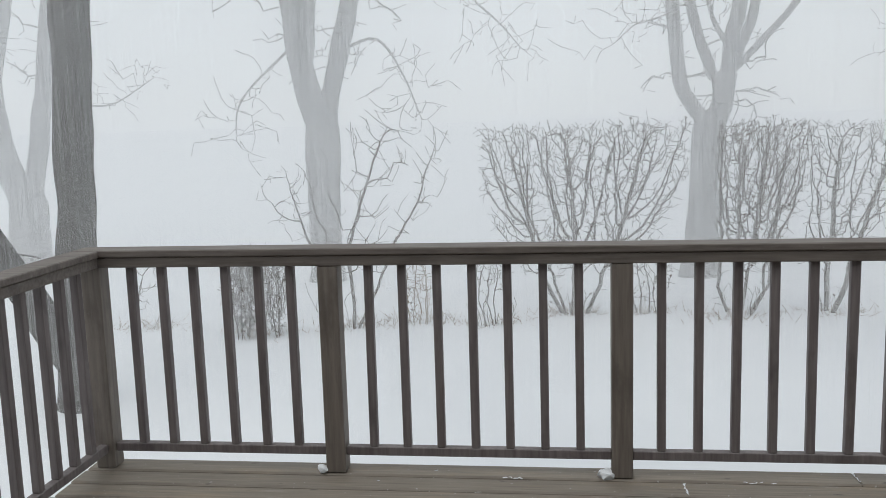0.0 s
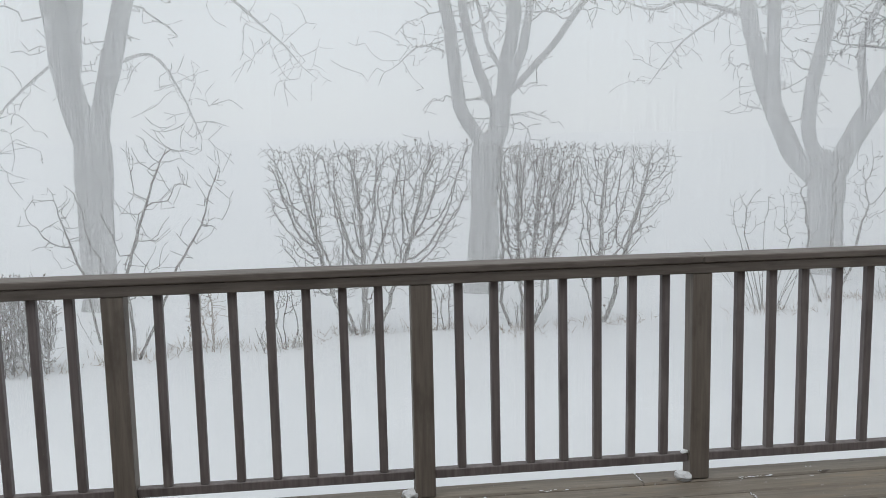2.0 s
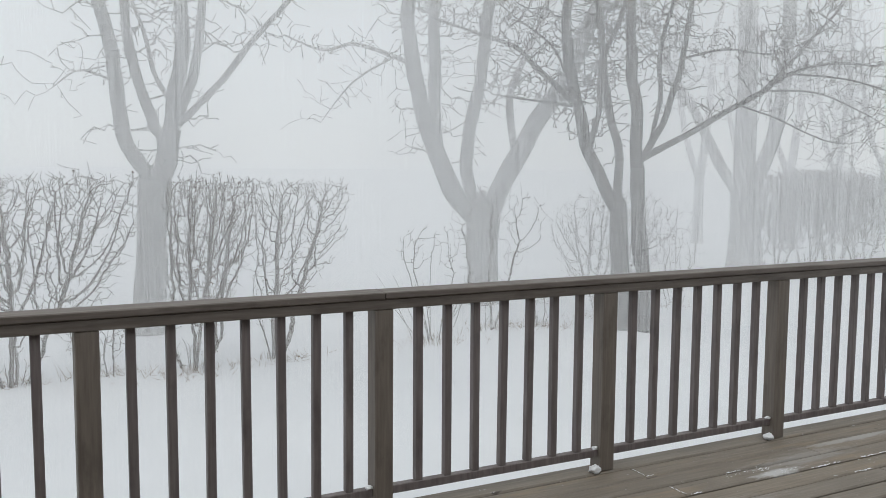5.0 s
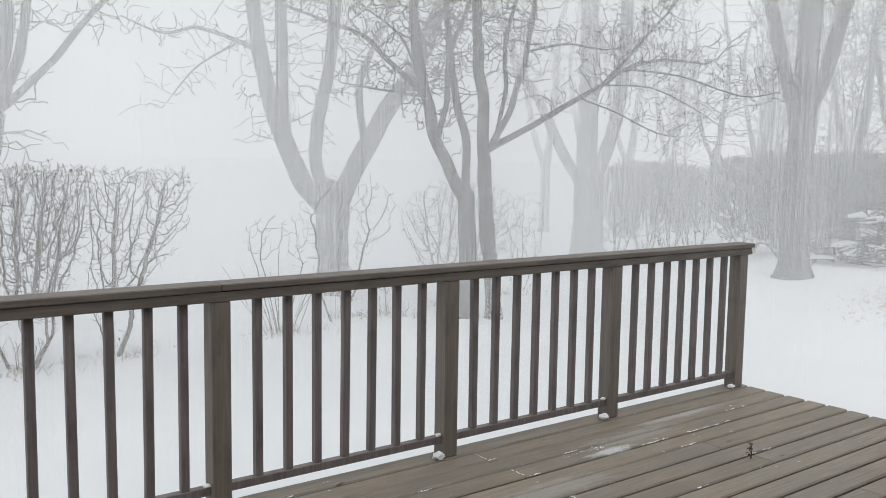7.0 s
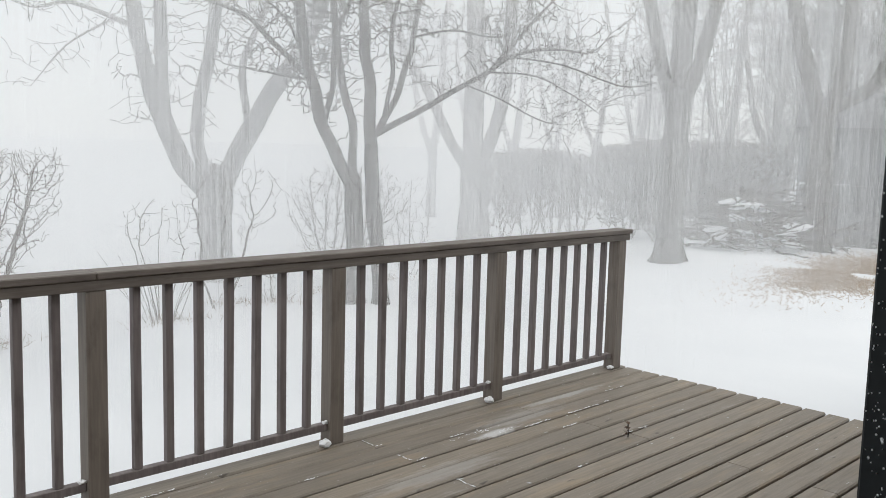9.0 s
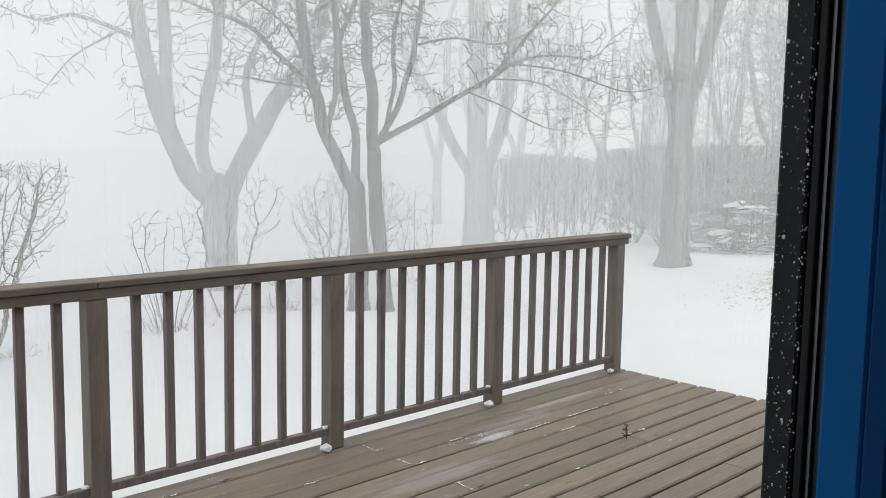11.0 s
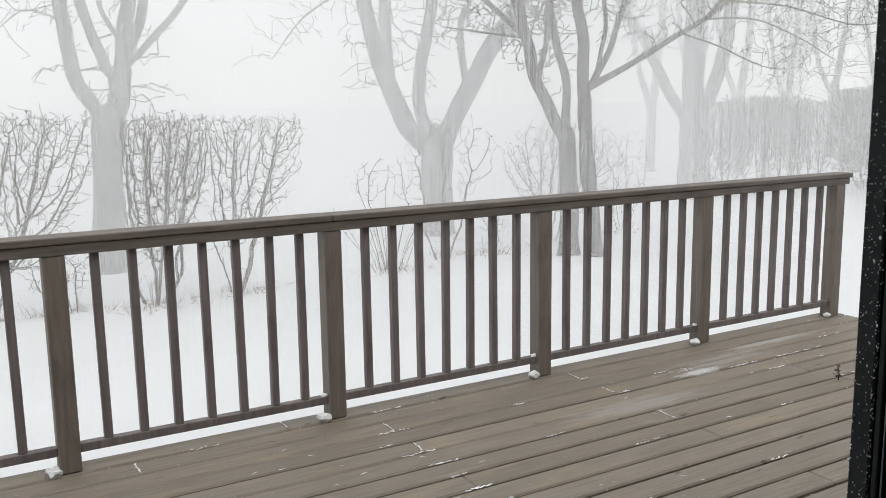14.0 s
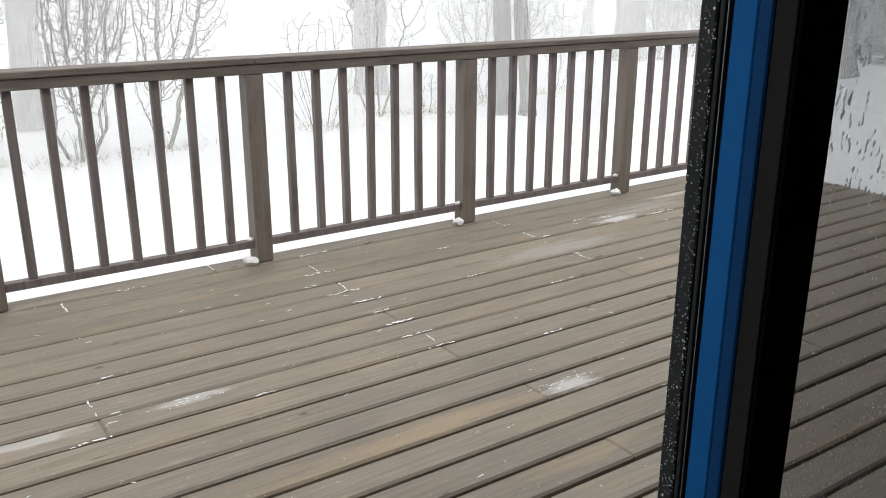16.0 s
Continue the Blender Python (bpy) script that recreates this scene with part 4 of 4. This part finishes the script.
def make_far_woods():
    """A belt of bare woods that closes the yard, grey behind the blowing snow."""
    rng = random.Random(19)
    T = Tubes()
    for k in range(120):
        az, r = radians(rng.triangular(50, 88, 80)), rng.uniform(27, 36)
        p = Vector((-0.4 + r * math.sin(az), -3.5 + r * math.cos(az), GROUND - 0.1))
        tall = rng.uniform(7, 12)
        d = Vector((rng.uniform(-0.12, 0.12), rng.uniform(-0.12, 0.12), 1))
        w = rng.uniform(0.010, 0.04)
        T.add([p, p + d * tall * 0.4, p + d * tall + Vector((rng.uniform(-0.8, 0.8), 0, 0))], [w, w * 0.8, w * 0.3], 5)
        for j in range(60):
            q = p + d * tall * rng.uniform(0.12, 0.9)
            e = Vector((rng.uniform(-1, 1), rng.uniform(-1, 1), rng.uniform(-0.5, 1.2))).normalized() * rng.uniform(0.8, 2.4)
            T.add([q, q + e * 0.5 + Vector((0, 0, 0.1)), q + e], [0.016, 0.013, 0.009], 3)
    return tagged(part("far_woods", T.mesh("far_woods"), M_BARK), "belt of bare grey woods behind the blowing snow", "woods", kind="stuff")


make_far_woods()
make_brush_pile()
make_bare_grass()
make_shed()


# ---------------------------------------------------------------- snow blown through the air
def make_blowing_snow(layers, material):
    """Fine threads of wind-driven snow that fill the air over the yard, thicker in some gusts."""
    gen = np.random.default_rng(6)
    corners = []
    width, length = 8.6e-6, 0.36
    a0, a1, e0, e1 = radians(-38), radians(74), radians(-20), radians(24)
    low = GROUND + 0.02
    for near, far, thick, bulge, right in layers:
        n = int(thick * (a1 - a0) * (e1 - e0) / (width * length))
        az = gen.uniform(a0, a1, n)
        el = gen.uniform(e0, e1, n)
        r = gen.uniform(near, far, n) + bulge * (0.5 + 0.5 * np.tanh((az - radians(22)) * 5))
        gust = 0.5 + 0.5 * np.sin(az * 7 + near) * np.sin(el * 9 + az * 3 + far)
        edge = 0.5 + 0.5 * np.tanh((az - radians(52)) * 9)
        x, y, z = -0.4 + r * np.sin(az), -3.5 + r * np.cos(az), 1.5 + r * np.tan(el)
        half = r * length * 0.5 * gen.uniform(0.5, 1.5, n)
        keep = (gen.uniform(0, 1, n) < (0.72 + 0.28 * gust) * (1 + (right - 1) * edge)) & (z + half > low + 0.05) & (y > 0.5)
        az, r, x, y, z, half = az[keep], r[keep], x[keep], y[keep], z[keep], half[keep]
        thin = r * width * 0.5 * gen.uniform(0.6, 1.4, len(r))
        dx, dy, z0, z1 = thin * np.cos(az), -thin * np.sin(az), np.maximum(z - half, low), z + half
        corners.append(np.stack([np.stack([x - dx, y - dy, z0], 1), np.stack([x + dx, y + dy, z0], 1), np.stack([x + dx, y + dy, z1], 1), np.stack([x - dx, y - dy, z1], 1)], 1))
    co = np.concatenate(corners).reshape(-1, 3)
    n = len(co) // 4
    me = bpy.data.meshes.new("blowing_snow")
    me.vertices.add(len(co))
    me.vertices.foreach_set("co", co.astype(np.float32).ravel())
    me.loops.add(4 * n)
    me.loops.foreach_set("vertex_index", np.arange(4 * n, dtype=np.int32))
    me.polygons.add(n)
    me.polygons.foreach_set("loop_start", np.arange(0, 4 * n, 4, dtype=np.int32))
    me.update(calc_edges=True)
    return tagged(part("blowing_snow", me, material), "fine white threads of snow driven by the wind", "blowing snow", kind="stuff")


make_blowing_snow(GUSTS, drift_air_material())


# ---------------------------------------------------------------- house and sliding door
def make_house():
    inner = plain("dim_plaster", (0.35, 0.34, 0.33), 0.9, vary=0.05)
    dark = plain("dark_floor_boards", (0.10, 0.075, 0.055), 0.5)
    yo, yi = -3.24, -3.385
    x0, x1, xr = -2.05, 0.29, 2.2
    bm = bmesh.new()
    add_box(bm, -5.0, x0, yi, yo, -0.6, 2.9)
    add_box(bm, xr, 8.0, yi, yo, -0.6, 2.9)
    add_box(bm, x0, xr, yi, yo, 2.25, 2.9)
    add_box(bm, x0, xr, yi, yo, -0.6, -0.01)
    tagged(part("wall_front", bm, inner), "plain house wall with a wide sliding door opening", "wall", kind="structure")
    bm = bmesh.new()
    add_box(bm, -5.0, 8.0, -8.2, -8.0, -0.6, 2.9)
    tagged(part("wall_back", bm, inner), "plain plaster wall at the back of the room", "wall", kind="structure")
    bm = bmesh.new()
    add_box(bm, -5.2, -5.0, -8.2, yo, -0.6, 2.9)
    tagged(part("wall_west", bm, inner), "plain plaster side wall of the room", "wall", kind="structure")
    bm = bmesh.new()
    add_box(bm, 8.0, 8.2, -8.2, yo, -0.6, 2.9)
    tagged(part("wall_east", bm, inner), "plain plaster side wall of the room", "wall", kind="structure")
    bm = bmesh.new()
    add_box(bm, -5.2, 8.2, -8.2, yo + 0.02, 2.904, 3.05)
    tagged(part("ceiling", bm, inner), "plain plaster ceiling of the dim room", "ceiling", kind="structure")
    bm = bmesh.new()
    add_box(bm, -5.0, 8.0, -8.0, yi - 0.002, -0.15, -0.006)
    tagged(part("floor", bm, dark), "dark wooden floor of the dim room", "floor", kind="structure")


def make_door():
    rng = random.Random(12)
    black = plain("black_door_frame", (0.004, 0.004, 0.004), 0.7, vary=0.3, shine=0.1)
    gasket = plain("weathered_black_gasket", (0.018, 0.021, 0.023), 0.75, vary=0.5, scale=40, bump=0.4, shine=0.25)
    groove = plain("groove_black", (0.006, 0.006, 0.007), 0.4)
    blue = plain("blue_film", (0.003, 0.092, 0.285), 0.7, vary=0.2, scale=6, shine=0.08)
    blue_deep = plain("blue_film_darker", (0.002, 0.040, 0.135), 0.7, vary=0.2, scale=6, shine=0.08)
    grey = plain("charcoal_trim", (0.014, 0.015, 0.014), 0.8, shine=0.1)
    highlight = plain("highlight_grey", (0.10, 0.105, 0.11), 0.45, 0.6)
    door = empty("sliding_door", None, "black framed glass door edge with a blue strip and clinging snow", "door")
    z0, z1 = 0.0, 2.25
    x = 0.29
    gasket_strip = part("gasket", box_mesh("gasket", x, x + 0.030, -3.263, -3.241, z0, z1, gasket, 0.002), None, door, "snow-flecked black outer seal")
    part("seal_lip", box_mesh("seal_lip", x + 0.002, x + 0.03, -3.2705, -3.2645, z0, z1, gasket, 0.001), None, door)
    # near-black strip put in for the dark gap between seal and blue strip
    part("groove_strip", box_mesh("groove_strip", x + 0.006, x + 0.03, -3.2805, -3.2720, z0, z1, groove), None, door)
    # thin lighter strip put in for the highlight line beside the seal
    part("highlight_lip", box_mesh("highlight_lip", x + 0.001, x + 0.006, -3.2765, -3.2750, z0, z1, highlight), None, door, "thin lighter line standing in for a highlight")
    # the one blue strip, split into a brighter and a darker tone
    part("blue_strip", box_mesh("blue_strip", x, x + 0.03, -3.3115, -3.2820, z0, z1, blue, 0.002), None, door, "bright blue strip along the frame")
    part("blue_strip", box_mesh("blue_strip", x - 0.001, x + 0.03, -3.3290, -3.3125, z0, z1, blue_deep, 0.002), None, door, "darker-toned part of the blue strip")
    part("trim", box_mesh("trim", x + 0.001, x + 0.03, -3.3540, -3.3300, z0, z1, grey, 0.001), None, door)
    part("stile", box_mesh("stile", x + 0.002, x + 0.075, -3.3585, -3.3550, z0, z1, black, 0.002), None, door)
    part("stile", box_mesh("stile", x + 0.031, x + 0.075, -3.3540, -3.2450, z0, z1, black, 0.002), None, door)
    part("stile", box_mesh("stile", 2.12, 2.199, -3.38, -3.25, z0, z1, black, 0.002), None, door)
    part("bottom_rail", box_mesh("bottom_rail", x + 0.076, 2.119, -3.37, -3.26, z0, 0.09, black, 0.002), None, door)
    part("top_rail", box_mesh("top_rail", x + 0.076, 2.119, -3.37, -3.26, 2.16, z1, black, 0.002), None, door)
    pane = part("pane", box_mesh("pane", x + 0.076, 2.119, -3.336, -3.330, 0.091, 2.159, M_PANE), None, door, "dim glass pane spotted with wet snow")
    pane.visible_shadow = False
    # snow that clings to the outside of the pane and to the seal
    spots = bmesh.new()

    def spot(px, pz, r, long, lean):
        ring = []
        for a in (0.2, 1.0, 1.8, 2.6, 3.5, 4.3, 5.1, 5.8):
            u, w = r * math.cos(a) * rng.uniform(0.55, 1.2), long * r * math.sin(a) * rng.uniform(0.6, 1.3)
            ring.append(spots.verts.new((px + u + lean * w, -3.3285, pz + w)))
        tip = spots.verts.new((px, -3.3285 + 0.5 * r, pz))
        for a, b in zip(ring, ring[1:] + ring[:1]):
            spots.faces.new((a, b, tip))

    for k in range(1400):
        px, pz = rng.uniform(x + 0.08, 0.75), rng.uniform(1.12, 1.95)
        if noise.noise(Vector((px * 13, pz * 13, 2))) < -0.05:
            continue
        r = rng.uniform(0.0010, 0.0034)
        for j in range(rng.choice((1, 1, 2, 3))):
            spot(px + rng.gauss(0, 0.002), pz - 0.0045 * j, r * rng.uniform(0.6, 1.1), 1.45, rng.uniform(0, 0.4))
    for k in range(4200):
        px, pz = rng.uniform(x + 0.08, 0.75), 0.1 + 1.0 * rng.random() ** 1.3
        if rng.random() < max(0.0, pz - 0.72) * 2.2:
            continue
        spot(px, pz, rng.uniform(0.0006, 0.0018), 1.5, rng.uniform(-0.2, 0.5))
    part("wet_snow_spots", spots, wet_snow_material(), pane, "wet snow specks stuck to the glass")
    flecks = bmesh.new()
    for k in range(1900):
        pz = 0.1 + 2.0 * rng.random() ** 1.35
        r = rng.uniform(0.0003, 0.0008) * (1.0 if rng.random() < 0.90 else 1.9)
        c = Vector((x - 0.0003, -3.2415 - 0.021 * rng.random(), pz))
        if rng.random() < 0.35:
            c.y = -3.2625 + rng.uniform(-0.0025, 0.002)
        ring = [flecks.verts.new((c.x, c.y + r * math.cos(a) * rng.uniform(0.6, 1.2), c.z + 1.3 * r * math.sin(a))) for a in (0.2, 1.5, 2.8, 4.0, 5.2)]
        tip = flecks.verts.new((c.x - 0.0012, c.y, c.z))
        for a, b in zip(ring, ring[1:] + ring[:1]):
            flecks.faces.new((a, b, tip))
    part("snow_flecks", flecks, M_CLUMP, gasket_strip, "fine snow flecks caught on the seal")


M_PANE = glass_material("dim_door_glass", (0.45, 0.46, 0.475))
make_house()
make_door()


# ---------------------------------------------------------------- snow and litter on the deck
def make_clumps():
    rng = random.Random(31)
    for i, x in enumerate(POST_RIGHT[1:], 1):
        s = (0.8, 1.0, 1.1, 1.0, 1.0, 0.8)[i - 1]
        ob = part("snow_clump", blob(0.03 * s, i * 3.1, (1.2, 0.8, 0.75), 0.6, 2.2), M_CLUMP, at=pose(x - POST_W - 0.022 * s, 0.012, 0.014, 0, 10, 0))
        tagged(ob, "small white snow wedge packed against a post foot", "snow clump", "snow clumps at the posts")
        if i in (3, 4, 5):
            ob = part("snow_clump", blob(0.014, i * 5.3, (1.2, 1.0, 0.7), 0.5), M_CLUMP, at=pose(x - POST_W - 0.014, 0.032, 0.117))
            tagged(ob, "tiny snow clump on the bottom rail beside a post", "snow clump", "snow clumps at the posts")


def make_snow_streaks():
    """Snow caught in the gaps between boards and at their joints."""
    rng = random.Random(8)
    bm = bmesh.new()

    def chip(x, y, length, width, turn, high):
        c, s = math.cos(turn), math.sin(turn)
        ring = []
        for w in (0.1, 1.0, 2.1, 3.2, 4.2, 5.3):
            u, v = math.cos(w) * length / 2 * rng.uniform(0.6, 1.2), math.sin(w) * width / 2 * rng.uniform(0.6, 1.2)
            ring.append(bm.verts.new((x + u * c - v * s, y + u * s + v * c, 0.0005)))
        tip = bm.verts.new((x, y, high))
        for p, q in zip(ring, ring[1:] + ring[:1]):
            bm.faces.new((p, q, tip))

    def streak(x, y, length, width, turn=0.0, high=0.003):
        n = max(2, int(length / 0.011))
        c, s = math.cos(turn), math.sin(turn)
        for k in range(n):
            u = ((k + rng.random()) / n - 0.5) * length
            if noise.noise(Vector((x * 31 + u * 26, y * 17, 4))) < -0.18:
                continue
            v = rng.gauss(0, width * 0.22)
            chip(x + u * c - v * s, y + u * s + v * c, rng.uniform(0.008, 0.034), width * rng.uniform(0.2, 0.85), turn + rng.uniform(-0.35, 0.35), high * rng.uniform(0.4, 1.2))

    def gap(row):
        return EDGE - row * PITCH
    for x, row, length in ((2.50, 2, 0.12), (2.56, 4, 0.10), (2.95, 3, 0.10), (3.45, 4, 0.22), (3.95, 4, 0.42), (3.55, 5, 0.16), (4.4, 3, 0.2), (4.75, 2, 0.08),
                           (1.30, 3, 0.14), (1.18, 4, 0.12), (1.27, 5, 0.16), (1.31, 6, 0.14), (1.28, 7, 0.12), (1.30, 8, 0.14), (1.29, 9, 0.15), (1.31, 10, 0.12),
                           (0.60, 10, 0.09), (0.10, 9, 0.10), (0.02, 10, 0.12), (1.9, 6, 0.10), (2.15, 8, 0.08), (3.7, 7, 0.10), (3.1, 8, 0.08), (2.52, 11, 0.1),
                           (0.5, 1, 0.12), (1.4, 1, 0.16), (0.2, 7, 0.10), (-0.5, 1, 0.1), (3.85, 7, 0.07), (1.75, 11, 0.1), (2.0, 3, 0.08)):
        streak(x, gap(row), length, rng.uniform(0.010, 0.017))
    for x, row in ((2.51, 1), (1.3, 2), (2.51, 3), (1.3, 4), (0.07, 8), (2.5, 6), (1.31, 9), (0.9, 0), (0.2, 1)):
        streak(x, gap(row) - PITCH / 2, PITCH * 0.8, 0.010, math.pi / 2 + rng.uniform(-0.05, 0.05), 0.003)
    for k in range(150):
        x, y = rng.uniform(-1.5, 4.8), rng.uniform(-2.6, 0.1)
        streak(x, y, rng.uniform(0.008, 0.03), rng.uniform(0.003, 0.009), rng.uniform(-0.5, 0.5), 0.003)
    tagged(part("snow_streaks", bm, M_CLUMP), "streaks of white snow caught between deck boards", "snow", kind="stuff")
    for x, y, length in ((3.05, -0.335, 0.36), (3.20, -0.405, 0.16), (1.46, -1.785, 0.26), (0.36, -1.19, 0.20), (0.09, -1.20, 0.06)):
        bm = bmesh.new()
        for k in range(int(120 * length)):
            chip(rng.gauss(0, length * 0.30), rng.gauss(0, 0.013), rng.uniform(0.005, 0.022), rng.uniform(0.002, 0.006), rng.uniform(-0.3, 0.3), rng.uniform(0.001, 0.0025))
        tagged(part("snow_patch", bm, M_CLUMP, at=pose(x, y, 0.0006)), "thin patch of drifted snow on the deck boards", "snow patch", "snow patches on the deck", "stuff")


def make_leaf_twig():
    rng = random.Random(3)
    thing = empty("leaf_twig", pose(3.634, -0.907, 0.001) @ Matrix.Scale(0.62, 4), "small dead twig with curled brown leaves standing on the deck", "twig")
    T, L = Tubes(), Tubes()
    T.add([Vector((0, 0, 0)), Vector((0.01, 0, 0.05)), Vector((-0.004, 0.01, 0.11))], [0.006, 0.005, 0.003], 5)
    for k in range(4):
        a = Vector((rng.uniform(-1, 1), rng.uniform(-0.5, 0.5), rng.uniform(0.1, 1)))
        T.add([Vector((0, 0, 0.03 + 0.02 * k)), Vector((0, 0, 0.03 + 0.02 * k)) + a * 0.04], [0.004, 0.002], 4)
        for j in range(3):
            L.leaf(Vector((0, 0, 0.03 + 0.02 * k)) + a * 0.035, Vector((rng.uniform(-1, 1), rng.uniform(-1, 1), rng.uniform(-0.6, 0.8))).normalized(), rng.uniform(0.03, 0.05))
    part("stem", T.mesh("stem"), M_BARK_DARK, thing)
    part("foliage", L.mesh("foliage", False), M_LEAF, thing, "curled dark brown leaves")


make_clumps()
make_snow_streaks()
make_leaf_twig()
